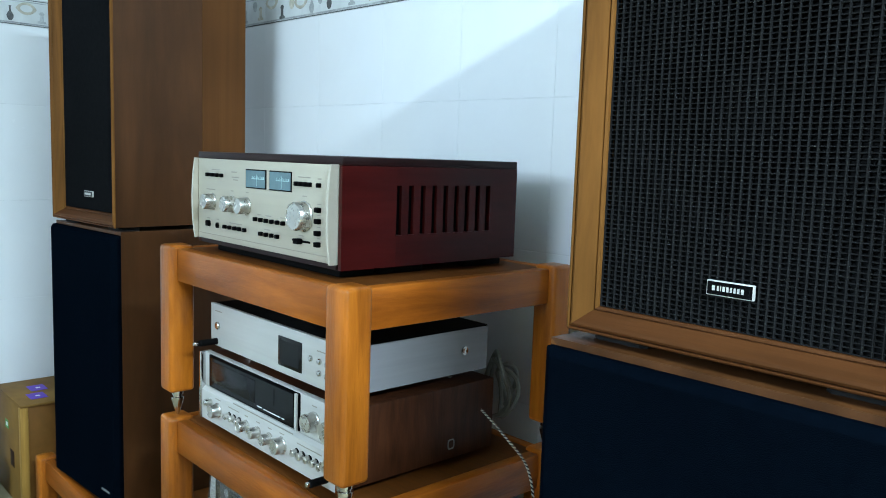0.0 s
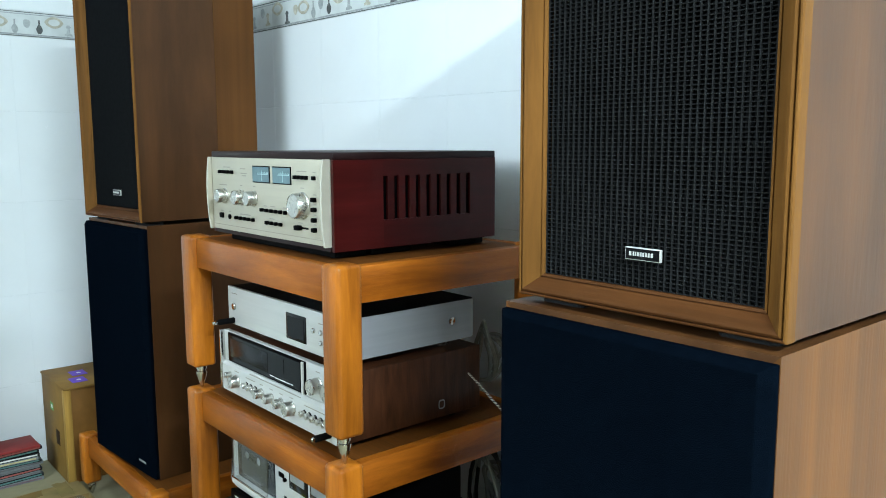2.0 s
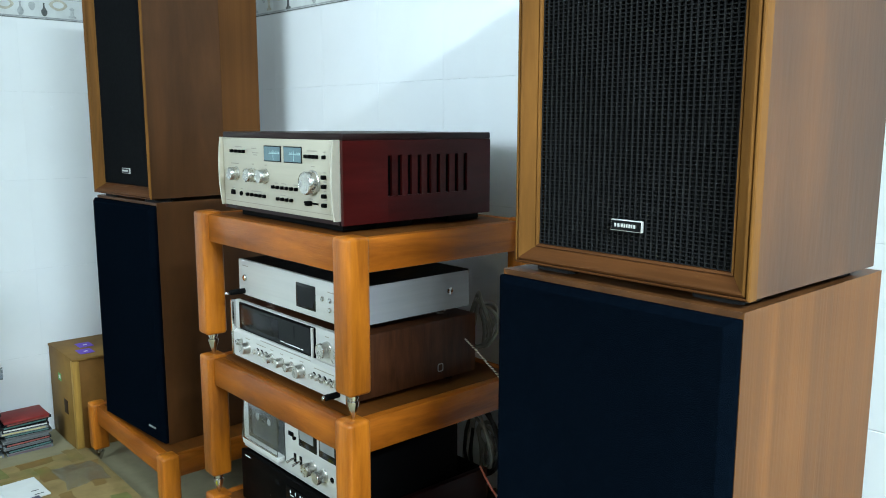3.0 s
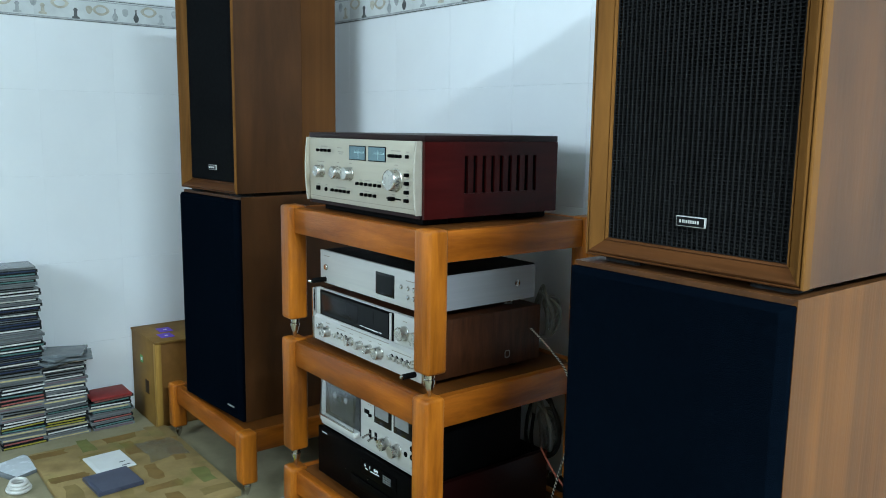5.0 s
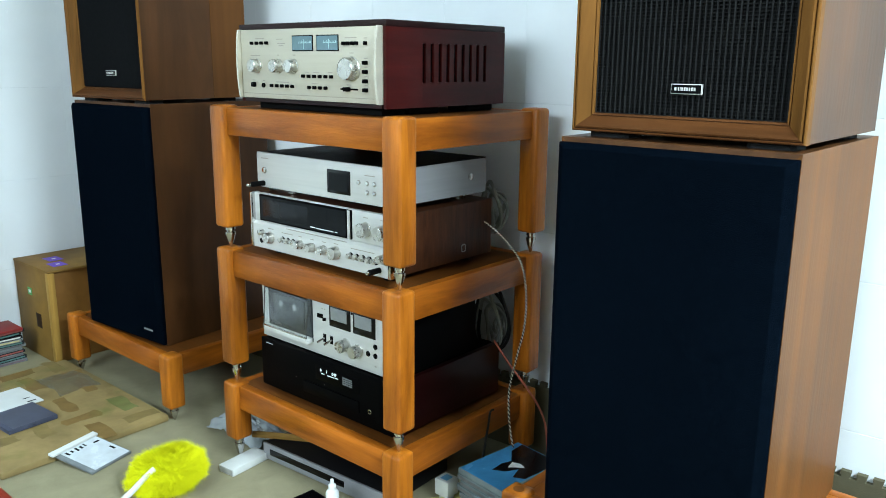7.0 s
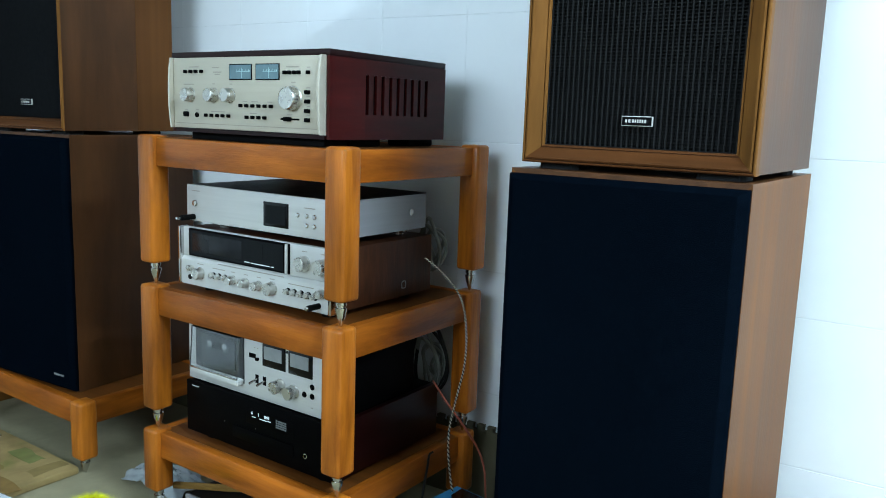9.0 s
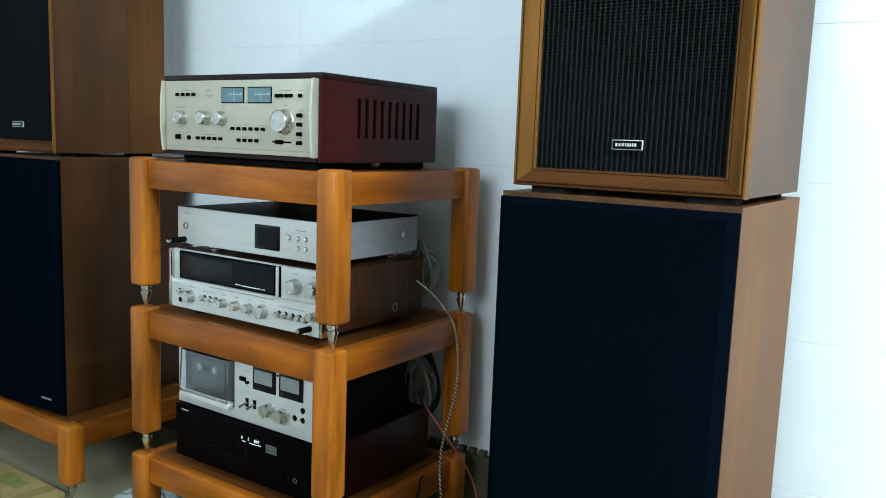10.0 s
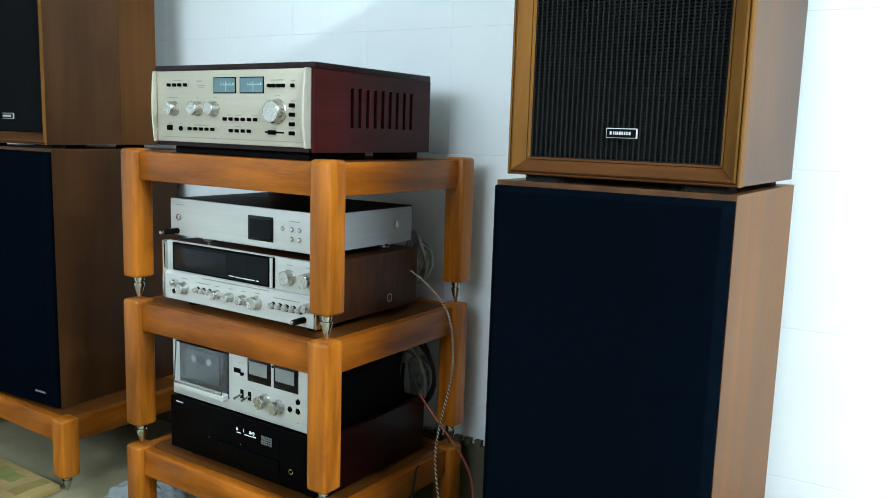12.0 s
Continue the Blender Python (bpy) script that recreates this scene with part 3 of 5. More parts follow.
# ---------- slim silver player ----------
pl = thing("disc_player", 1.18, 1.848, 0.6995, "slim silver network player with a small dark screen", "audio player")
qx, qy0, qy1, qz0, qz1 = 1.035, 1.628, 2.067, 0.7125, 0.7925
part("body", box(B(), qx + 0.006, 1.338, qy0 + 0.002, qy1 - 0.002, qz0 + 0.001, qz1 - 0.003), SILVER_SHADED, pl, "silver casing with the side's shade in its colour")
# shade over the lid inside the rack is put in as black
part("lid", box(B(), qx + 0.008, 1.336, qy0 + 0.001, qy1 - 0.001, qz1 - 0.003, qz1 - 0.0005), BLACK, pl, "lid blackened for the shade inside the rack")
front = part("front_panel", box(B(), qx - 0.002, qx + 0.006, qy0, qy1, qz0, qz1, 0.0012), SILVER, pl, "brushed silver front")
scr = part("screen", box(B(), qx - 0.0035, qx, 1.748, 1.820, 0.725, 0.7755, 0.001), BLACKG, front, "dark screen")
part("screen_glass", box(B(), qx - 0.0041, qx - 0.003, 1.755, 1.813, 0.731, 0.769), DIALGLASS, scr)
for y, z in ((1.722, 0.756), (1.697, 0.756), (1.676, 0.756), (1.697, 0.737), (1.676, 0.737)):
    part("button", lathe(B(), (qx - 0.0015, y, z), [(0.0050, 0), (0.0050, 0.003), (0.0040, 0.0042), (0.0006, 0.0046)], "-x", 16), CHROME, front)
part("power_button", lathe(B(), (qx - 0.0015, 2.038, 0.752), [(0.0075, 0), (0.0075, 0.003), (0.006, 0.0045), (0.001, 0.005)], "-x", 20), CHROME, front)
plug = part("headphone_plug", lathe(B(), (qx - 0.001, 2.043, 0.7215), [(0.0062, 0), (0.0062, 0.034), (0.0045, 0.036), (0.0045, 0.040)], "-x", 14), RUBBER, front, "black plug")
part("plug_tip", lathe(B(), (qx - 0.040, 2.043, 0.7215), [(0.0042, 0), (0.0042, 0.007), (0.0030, 0.009)], "-x", 14), CHROME, plug)
legend(front, qx - 0.002, [(2.036, 0.7795, 0.026), (1.690, 0.7720, 0.030)])
part("side_screw", lathe(B(), (1.283, qy0 + 0.002, 0.752), [(0.0075, 0), (0.0075, 0.002), (0.005, 0.0026), (0.002, 0.0016)], "-y", 16), CHROME, pl)
for fx in (1.075, 1.285):
    for fy in (1.668, 1.985):
        part("foot", lathe(B(), (fx, fy, 0.700), [(0.018, 0), (0.018, 0.004), (0.021, 0.006), (0.021, 0.0126)], "z", 24), CHROME, pl, "silver turned foot")

# ---------- receiver ----------
rc = thing("receiver", 1.17, 1.84, 0.5555, "vintage silver receiver with a black dial and walnut sides", "receiver")
rx, ry0, ry1, rz0, rz1 = 1.020, 1.612, 2.069, 0.5730, 0.7000
part("case", box(B(), rx + 0.012, 1.345, ry0 + 0.004, ry1 - 0.004, rz0, rz1 - 0.002, 0.002), RECWOOD, rc, "walnut case")
for fx in (1.06, 1.30):
    for fy in (1.66, 2.02):
        part("foot", lathe(B(), (fx, fy, 0.5562), [(0.014, 0), (0.015, 0.017)], "z", 18), RUBBER, rc)
front = part("front_panel", box(B(), rx, rx + 0.012, ry0, ry1, 0.6345, rz1, 0.001), SILVER, rc, "silver upper panel")
lower = part("lower_panel", prism(B(), [(rx - 0.007, rz0), (rx + 0.012, rz0), (rx + 0.012, 0.634), (rx - 0.001, 0.634), (rx - 0.007, 0.628)], ry0, ry1, "y"), SILVER, rc, "silver control panel", smooth=False)
for a, b in ((ry1 - 0.006, ry1 + 0.002), (ry0 - 0.002, ry0 + 0.006)):
    part("end_trim", box(B(), rx - 0.010, rx + 0.013, a, b, rz0 - 0.001, rz1 + 0.001, 0.0015), CHROME, rc, "bright end trim")
dial = part("dial_window", box(B(), rx - 0.003, rx + 0.004, 1.730, 2.043, 0.6365, 0.6985, 0.002), BLACK, front, "black tuning dial")
part("dial_glass", box(B(), rx - 0.0042, rx - 0.0025, 1.746, 2.036, 0.6405, 0.6945), DIALGLASS, dial)
# grey plate paints the reflection over the dial's left part
part("dial_plate", box(B(), rx - 0.0048, rx - 0.0040, 1.868, 2.028, 0.6485, 0.6885, 0.0003), DARKGREY, dial, "grey plate painting the reflection on the dial")
part("dial_edge", box(B(), rx - 0.0060, rx - 0.0005, 1.7335, 1.7395, 0.6375, 0.6975), SILVER, dial, "silver dial edge")
part("pointer", box(B(), rx - 0.0052, rx - 0.0044, 1.8052, 1.8056, 0.6600, 0.6880), DARKGREY, dial)
legend(dial, rx - 0.0042, [(1.852, 0.6462, 0.016), (1.812, 0.6455, 0.055), (1.776, 0.6455, 0.008)], WHITEINK)
LX = rx - 0.007
for y in (1.690, 1.640):
    knob(front, y, 0.6635, rx, 0.0150, 0.020)
part("mode_switch", lathe(B(), (LX, 2.026, 0.6115), [(0.0065, 0), (0.0065, 0.013), (0.004, 0.014)], "-x", 16), KNOB, lower)
part("phones_jack", lathe(B(), (LX + 0.001, 2.034, 0.590), [(0.0055, 0), (0.0055, 0.002), (0.004, 0.0022), (0.0038, 0.001)], "-x", 16), BLACK, lower)
for y, r in ((1.998, 0.0125), (1.892, 0.0095), (1.852, 0.0095), (1.813, 0.0095), (1.774, 0.0135)):
    knob(lower, y, 0.6025, LX, r, 0.018)
for y in (1.956, 1.938, 1.919, 1.730, 1.712, 1.693, 1.674, 1.656):
    part("key_well", lathe(B(), (LX + 0.001, y - 0.002, 0.6035), [(0.0075, 0), (0.0075, 0.0012), (0.0068, 0.0013)], "-x", 18), BLACK, lower)
    part("key", lathe(B(), (LX - 0.0002, y, 0.6035), [(0.0058, 0), (0.0058, 0.009), (0.0048, 0.010)], "-x", 18), KNOB, lower)
knob(lower, 1.635, 0.6125, LX, 0.0085, 0.016)
plug = part("phones_plug", lathe(B(), (LX, 1.644, 0.587), [(0.0060, 0), (0.0060, 0.030), (0.0045, 0.032)], "-x", 14), RUBBER, lower, "black plug")
part("plug_tip", lathe(B(), (LX - 0.031, 1.644, 0.587), [(0.0040, 0), (0.0040, 0.005), (0.003, 0.006)], "-x", 14), CHROME, plug)
legend(lower, LX, [(1.998, 0.6225, 0.020), (1.938, 0.6195, 0.040), (1.892, 0.6195, 0.012), (1.852, 0.6195, 0.012), (1.813, 0.6195, 0.012), (1.774, 0.6215, 0.014), (1.693, 0.6195, 0.070), (1.840, 0.6305, 0.2)])
legend(front, rx, [(1.690, 0.6880, 0.014), (1.640, 0.6880, 0.014)])
bm = B()
ring = []
for r in (0.0088, 0.0068):
    for dy in (0.0046, 0.0034):
        loop = []
        for k in range(28):
            a = arch(k, 28)
            q = (abs(math.cos(a)) ** 4 + abs(math.sin(a)) ** 4) ** -0.25
            loop.append(bm.verts.new((1.245 + r * 0.86 * q * math.cos(a), ry0 + 0.0076 - dy, 0.5985 + r * q * math.sin(a))))
        ring.append(loop)
for p, q in ((ring[0], ring[1]), (ring[1], ring[3]), (ring[3], ring[2]), (ring[2], ring[0])):
    for k in range(28):
        bm.faces.new((p[k], p[(k + 1) % 28], q[(k + 1) % 28], q[k]))
part("side_emblem", bm, METERW, rc, "small rounded-square ring emblem")

# ---------- cassette deck ----------
TAPEWIN = mat("tape_window", (0.020, 0.023, 0.025), 0.12, vary=0.3, scale=22)
dk = thing("cassette_deck", 1.17, 1.84, 0.3455, "silver cassette deck with two meters and a clear tape door", "cassette deck")
dx, dy0, dy1, dz0, dz1 = 1.030, 1.618, 2.064, 0.3490, 0.4880
part("case", box(B(), dx + 0.008, 1.300, dy0 + 0.004, dy1 - 0.004, dz0 - 0.0010, dz1, 0.002), BLACK, dk, "black steel case")
front = part("front_panel", box(B(), dx, dx + 0.008, dy0, dy1, dz0, dz1, 0.001), SILVER, dk, "silver front panel")
well = part("tape_well", box(B(), dx - 0.0012, dx + 0.003, 1.878, 2.040, 0.3720, 0.4780, 0.001), TAPEWIN, front, "dark grey tape well")
tape = part("cassette", box(B(), dx - 0.0052, dx - 0.0010, 1.903, 2.013, 0.3960, 0.4640, 0.001), mat("cassette_shell", (0.026, 0.030, 0.033), 0.35, vary=0.3, scale=30), well, "grey cassette")
part("cassette_window", box(B(), dx - 0.0056, dx - 0.0050, 1.926, 1.990, 0.4360, 0.4520), DARKGREY, tape)
for y in (1.985, 1.935):
    part("tape_reel", lathe(B(), (dx - 0.0050, y, 0.444), [(0.0078, 0), (0.0078, 0.0012), (0.0066, 0.0016), (0.0016, 0.0016), (0.0016, 0.0010)], "-x", 18), PAPER_WHITE, tape, "white tape reel")
door = part("tape_door", prism(B(), [(dx - 0.0190, 0.384), (dx - 0.0180, 0.384), (dx - 0.0105, 0.4755), (dx - 0.0120, 0.4765)], 1.882, 2.036, "y"), PLASTIC, front, "clear plastic tape door", smooth=False)
door.visible_shadow = False
for a, b in ((1.8790, 1.8825), (2.0355, 2.0390)):
    cheek = part("door_cheek", prism(B(), [(dx - 0.0195, 0.3780), (dx - 0.0002, 0.3780), (dx - 0.0002, 0.4775), (dx - 0.0125, 0.4775)], a, b, "y"), PLASTIC, front, smooth=False)
    cheek.visible_shadow = False
part("door_rim", box(B(), dx - 0.0128, dx, 1.8825, 2.0355, 0.4755, 0.4785, 0.0006), BLACK, front)
# added chrome strip imitates the highlight along the clear door's foot
part("door_glint", box(B(), dx - 0.0198, dx - 0.0165, 1.8825, 2.0355, 0.3830, 0.3865, 0.0006), CHROME, front, "chrome strip for the glint on the lower door edge")
part("door_lip", box(B(), dx - 0.0185, dx, 1.880, 2.038, 0.3700, 0.3830, 0.0020), SILVER, front, "bright door lip")
part("counter", box(B(), dx - 0.002, dx + 0.001, 1.842, 1.862, 0.4365, 0.4465, 0.001), BLACK, front)
part("counter_button", box(B(), dx - 0.006, dx + 0.001, 1.832, 1.839, 0.4340, 0.4400, 0.001), BLACK, front)
for y0, y1 in ((1.752, 1.820), (1.675, 1.743)):
    m = part("level_meter", box(B(), dx - 0.002, dx + 0.003, y0, y1, 0.4260, 0.4755, 0.001), BLACKG, front)
    part("meter_face", box(B(), dx - 0.0028, dx - 0.0012, y0 + 0.010, y1 - 0.006, 0.4420, 0.4700), METERW, m, "pale meter face")
part("record_lamp", lathe(B(), (dx, 1.7475, 0.4690), [(0.003, 0), (0.003, 0.001), (0.002, 0.0015)], "-x", 12), BLACK, front)
for y in (1.838, 1.815):
    m = part("switch_plate", box(B(), dx - 0.0012, dx + 0.001, y - 0.0045, y + 0.0045, 0.3830, 0.4020), BLACK, front)
    bm = sweep(B(), [(dx, y, 0.3925), (dx - 0.010, y + 0.001, 0.3900), (dx - 0.020, y + 0.003, 0.3860)], 0.0026, 10, 3)
    part("toggle", bm, CHROME, m, "chrome toggle")
for y, z in ((1.768, 0.3930), (1.728, 0.3895)):
    knob(front, y, z, dx, 0.0138, 0.024)
for y, z in ((1.676, 0.410), (1.698, 0.390), (1.676, 0.390)):
    part("jack", lathe(B(), (dx + 0.001, y, z), [(0.0060, 0), (0.0060, 0.002), (0.0042, 0.0025), (0.0040, 0.001)], "-x", 18), BLACK, front)
legend(front, dx, [(1.676, 0.3660, 0.006), (1.750, 0.3680, 0.020), (1.845, 0.4600, 0.004), (1.836, 0.4600, 0.004)])

# ---------- black disc player ----------
cp = thing("cd_player", 1.18, 1.84, 0.2110, "black compact disc player with a lit display and dark red sides", "CD player")
cx, cy0, cy1, cz0, cz1 = 1.018, 1.606, 2.060, 0.2310, 0.3465
part("case", box(B(), cx + 0.010, 1.372, cy0 + 0.016, cy1 - 0.016, cz0, cz1 - 0.002, 0.0015), BLACK, cp)
for a, b in ((cy0 + 0.001, cy0 + 0.0155), (cy1 - 0.0155, cy1 - 0.001)):
    part("side_cheek", box(B(), cx + 0.006, 1.375, a, b, cz0 - 0.006, cz1 - 0.001, 0.0015), DKRED, cp, "dark red wooden side")
front = part("front_panel", box(B(), cx, cx + 0.010, cy0, cy1, cz0 - 0.004, cz1, 0.0015), BLACK, cp, "black front panel")
disp = part("display", box(B(), cx - 0.0012, cx + 0.001, 1.715, 1.859, 0.2935, 0.3300, 0.0005), BLACK, front, "black display window")
text("display_digits", "6     1     049", 0.0105, Matrix.Translation((cx - 0.0016, 1.842, 0.3160)) @ FACE, VFD, disp)
legend(disp, cx - 0.0012, [(1.834, 0.3115, 0.012), (1.806, 0.3115, 0.022), (1.788, 0.3125, 0.012)], VFD, "display_lines")
bm = B()
for i in range(5):
    for j in range(4):
        box(bm, cx - 0.0017, cx - 0.0010, 1.767 - i * 0.0064 - 0.0052, 1.767 - i * 0.0064, 0.3040 + j * 0.0048, 0.3040 + j * 0.0048 + 0.0034)
part("display_grid", bm, mat("display_grid", (0.08, 0.09, 0.09), 0.4, emit=((0.7, 0.85, 0.9), 0.06)), disp, smooth=False)
part("disc_tray", box(B(), cx - 0.0035, cx + 0.001, 1.715, 1.900, 0.2520, 0.2790, 0.001), BLACK, front, "black disc tray")
legend(front, cx, [(2.028, 0.3365, 0.024)], WHITEINK)
legend(front, cx, [(1.930, 0.2780, 0.002), (1.830, 0.2860, 0.002)], GREYINK, "lamp_dot")
part("phones_jack", lathe(B(), (cx + 0.001, 1.683, 0.2650), [(0.0055, 0), (0.0055, 0.002), (0.004, 0.0022), (0.0038, 0.001)], "-x", 16), CHROME, front)
for fx in (1.06, 1.33):
    for fy in (1.66, 2.01):
        part("foot", lathe(B(), (fx, fy, 0.2112), [(0.020, 0), (0.020, 0.0205)], "z", 20), RUBBER, cp)

# ---------- cables behind and beside the rack ----------
CABLE_BLACK = mat("black_cable", (0.012, 0.012, 0.012), 0.5, vary=0.3, scale=60)
CABLE_WHITE = mat("pale_cable", (0.52, 0.47, 0.38), 0.45, vary=0.2, scale=60)
CABLE_CLEAR = mat("clear_jacket_cable", (0.26, 0.27, 0.24), 0.3, vary=0.2, scale=60)
CABLE_RED = mat("copper_red_cable", (0.36, 0.10, 0.065), 0.4, vary=0.2, scale=60)
run = [(1.300, 1.600, 0.652), (1.305, 1.548, 0.618), (1.343, 1.528, 0.560), (1.358, 1.522, 0.481), (1.353, 1.522, 0.404), (1.327, 1.524, 0.332), (1.302, 1.522, 0.262), (1.305, 1.516, 0.165), (1.322, 1.500, 0.060), (1.300, 1.470, 0.010)]
cable = thing("twisted_cable", 1.33, 1.47, 0.0, "twisted black and cream loudspeaker cable hanging beside the rack", "cable")
for name, mtl, ph in (("cream_strand", CABLE_WHITE, 0.0), ("black_strand", CABLE_BLACK, math.pi)):
    bm, pts = B(), []
    steps = 620
    for k in range(steps + 1):
        u = k / steps * (len(run) - 1)
        i = min(int(u), len(run) - 2)
        f = u - i
        a, b, c, d = (Vector(run[max(0, min(j, len(run) - 1))]) for j in (i - 1, i, i + 1, i + 2))
        p = 0.5 * ((2 * b) + (c - a) * f + (2 * a - 5 * b + 4 * c - d) * f * f + (3 * b - a - 3 * c + d) * f ** 3)
        an = k * 0.85 + ph
        pts.append((p.x + 0.0013 * math.cos(an), p.y + 0.0013 * math.sin(an), p.z))
    part(name, sweep(bm, pts, 0.0015 if ph == 0 else 0.0013, 6, 1), mtl, cable)
ob = tagged(part("red_cable", sweep(B(), [(1.345, 1.600, 0.360), (1.345, 1.560, 0.318), (1.372, 1.530, 0.262), (1.418, 1.518, 0.195), (1.446, 1.512, 0.130), (1.452, 1.506, 0.040), (1.440, 1.480, 0.006)], 0.0024), CABLE_RED), "thin copper-red cable running down behind the rack", "cable")
for name, cy, cz, ry, rz, n, mtl, words in (("cable_coil", 1.668, 0.655, 0.030, 0.062, 4, CABLE_CLEAR, "loops of clear-jacket cable behind the receiver"), ("cable_coil", 1.668, 0.365, 0.040, 0.080, 6, CABLE_CLEAR, "bundle of grey-green cables behind the cassette deck"), ("cable_coil", 1.655, 0.385, 0.052, 0.090, 2, CABLE_BLACK, "black cable loops behind the cassette deck")):
    bm = B()
    for k in range(n):
        pts = []
        for j in range(13):
            a = 2 * math.pi * j / 12
            g = 1 - 0.13 * k
            pts.append((1.425 + 0.012 * math.sin(a * 2 + k) + 0.010 * k - 0.02, cy + ry * g * math.cos(a) + 0.008 * math.sin(k * 2.1), cz + rz * g * math.sin(a) + 0.008 * math.cos(k * 1.7)))
        sweep(bm, pts, 0.0042, 7, 4)
    tagged(part(name, bm, mtl), words, "cable")
tagged(part("rack_lead", sweep(B(), [(1.275, 1.545, 0.225), (1.277, 1.555, 0.215), (1.280, 1.562, 0.180), (1.272, 1.565, 0.130), (1.26, 1.57, 0.05), (1.25, 1.58, 0.006)], 0.0026), CABLE_BLACK), "thin black lead hanging over the rack rail", "cable")

# ---------- mat turned up against the tiled wall ----------
z_top, pitch = 0.190, 0.0295
mat_edge = thing("mat_upstand", wall_x(0.8), 0.8, 0, "olive foam puzzle mats turned up against the wall", "floor mat")
for n in range(8):
    y = 3.0 - n * 19 * pitch
    outline = [(y + 0.0015, 0.001)]
    for k in range(19):
        outline += [(y + 0.0015, z_top + 0.014), (y - pitch * 0.52 - 0.0022, z_top + 0.014), (y - pitch * 0.52, z_top), (y - pitch, z_top)]
        y -= pitch
    outline.append((y, 0.001))
    bm = prism(B(), outline, 0.003, 0.015, "x")
    for v in bm.verts:
        v.co.x = wall_x(v.co.y) - v.co.x
    part("mat_panel", bm, MATEDGE, mat_edge, smooth=False)

# ---------- things on the floor by the corner ----------
KRAFT = mat("brown_fibreboard", (0.275, 0.155, 0.037), 0.6, vary=0.25, scale=7, bump=0.1, bscale=120)
KRAFT_EDGE = mat("pale_batten", (0.36, 0.205, 0.045), 0.5, vary=0.3, scale=5, stretch=GZ)
PURPLE = mat("purple_label", (0.12, 0.045, 0.52), 0.4, vary=0.15, scale=60)
GREENL = mat("green_label", (0.10, 0.36, 0.10), 0.5, vary=0.2, scale=60)
bx = thing("wooden_box", 1.12, 3.22, 0, "brown wooden box with purple labels on its top, in the corner", "box")
b0, b1, b2, b3, bh = 0.967, 1.300, 3.135, 3.410, 0.318
part("body", box(B(), b0 + 0.018, b1, b2 + 0.016, b3, 0.002, bh - 0.002, 0.002), mat("reddish_fibreboard", (0.250, 0.115, 0.026), 0.5, vary=0.3, scale=6, bump=0.1, bscale=120), bx, "reddish recessed side")
part("front_panel", box(B(), b0 + 0.004, b0 + 0.0178, b2 + 0.0215, b3, 0.002, bh - 0.0025, 0.001), KRAFT, bx)
part("corner_batten", box(B(), b0, b0 + 0.022, b2, b2 + 0.022, 0.001, bh - 0.0025, 0.002), KRAFT_EDGE, bx, "pale corner batten")
part("top_panel", box(B(), b0 + 0.001, b1 + 0.001, b2 + 0.001, b3 + 0.001, bh - 0.002, bh + 0.006, 0.002), KRAFT, bx)
for x, y in ((1.058, 3.300), (1.034, 3.215)):
    m = part("top_label", box(B(), x - 0.024, x + 0.024, y - 0.030, y + 0.030, bh + 0.006, bh + 0.0068), PURPLE, bx, "purple label")
    part("label_mark", box(B(), x - 0.004, x + 0.008, y - 0.008, y + 0.004, bh + 0.0068, bh + 0.0072), WHITEINK, m)
m = part("front_label", box(B(), b0 + 0.0032, b0 + 0.005, 3.284, 3.316, 0.214, 0.240), GREENL, bx, "green sticker")
part("label_mark", box(B(), b0 + 0.0026, b0 + 0.0034, 3.291, 3.307, 0.222, 0.233), WHITEINK, m)
# no opening is cut: a dark plate gives the hole's shade
part("hand_hole", box(B(), b0 + 0.0030, b0 + 0.006, 3.228, 3.268, 0.108, 0.158, 0.001), mat("hole_shade", (0.035, 0.018, 0.008), 0.7, vary=0.3, scale=20), bx, "dark plate painting the shade in a hand hole")

CARD = mat("printed_cardboard", (0.31, 0.225, 0.092), 0.7, vary=0.26, scale=9, bump=0.15, bscale=90)


def stain(m, rgb, scale, lo, hi, seed):
    """Lays soft blotches of a second colour over a surface."""
    n, l = m.node_tree.nodes, m.node_tree.links
    b = n["Principled BSDF"]
    under = b.inputs["Base Color"].links[0].from_socket
    tc, nz, ramp, mix = n.new("ShaderNodeTexCoord"), n.new("ShaderNodeTexNoise"), n.new("ShaderNodeMapRange"), n.new("ShaderNodeMix")
    off = n.new("ShaderNodeVectorMath")
    off.inputs[1].default_value = (seed, seed * 1.7, 0.3)
    l.new(tc.outputs["Object"], off.inputs[0])
    l.new(off.outputs[0], nz.inputs["Vector"])
    nz.inputs["Scale"].default_value, nz.inputs["Detail"].default_value = scale, 5
    ramp.inputs["From Min"].default_value, ramp.inputs["From Max"].default_value = lo, hi
    ramp.inputs["To Max"].default_value = 0.8
    l.new(nz.outputs["Fac"], ramp.inputs["Value"])
    mix.data_type = "RGBA"
    l.new(ramp.outputs[0], mix.inputs["Factor"])
    l.new(under, mix.inputs["A"])
    mix.inputs["B"].default_value = (*rgb, 1)
    l.new(mix.outputs["Result"], b.inputs["Base Color"])


stain(KRAFT, (0.135, 0.066, 0.016), 4.0, 0.52, 0.70, 4.0)
CARD_BROWN = mat("brown_print", (0.205, 0.128, 0.041), 0.7, vary=0.25, scale=16)
CARD_GREEN = mat("green_print", (0.175, 0.185, 0.060), 0.7, vary=0.3, scale=16)
CARD_OLIVE = mat("olive_print", (0.235, 0.170, 0.062), 0.7, vary=0.25, scale=14)
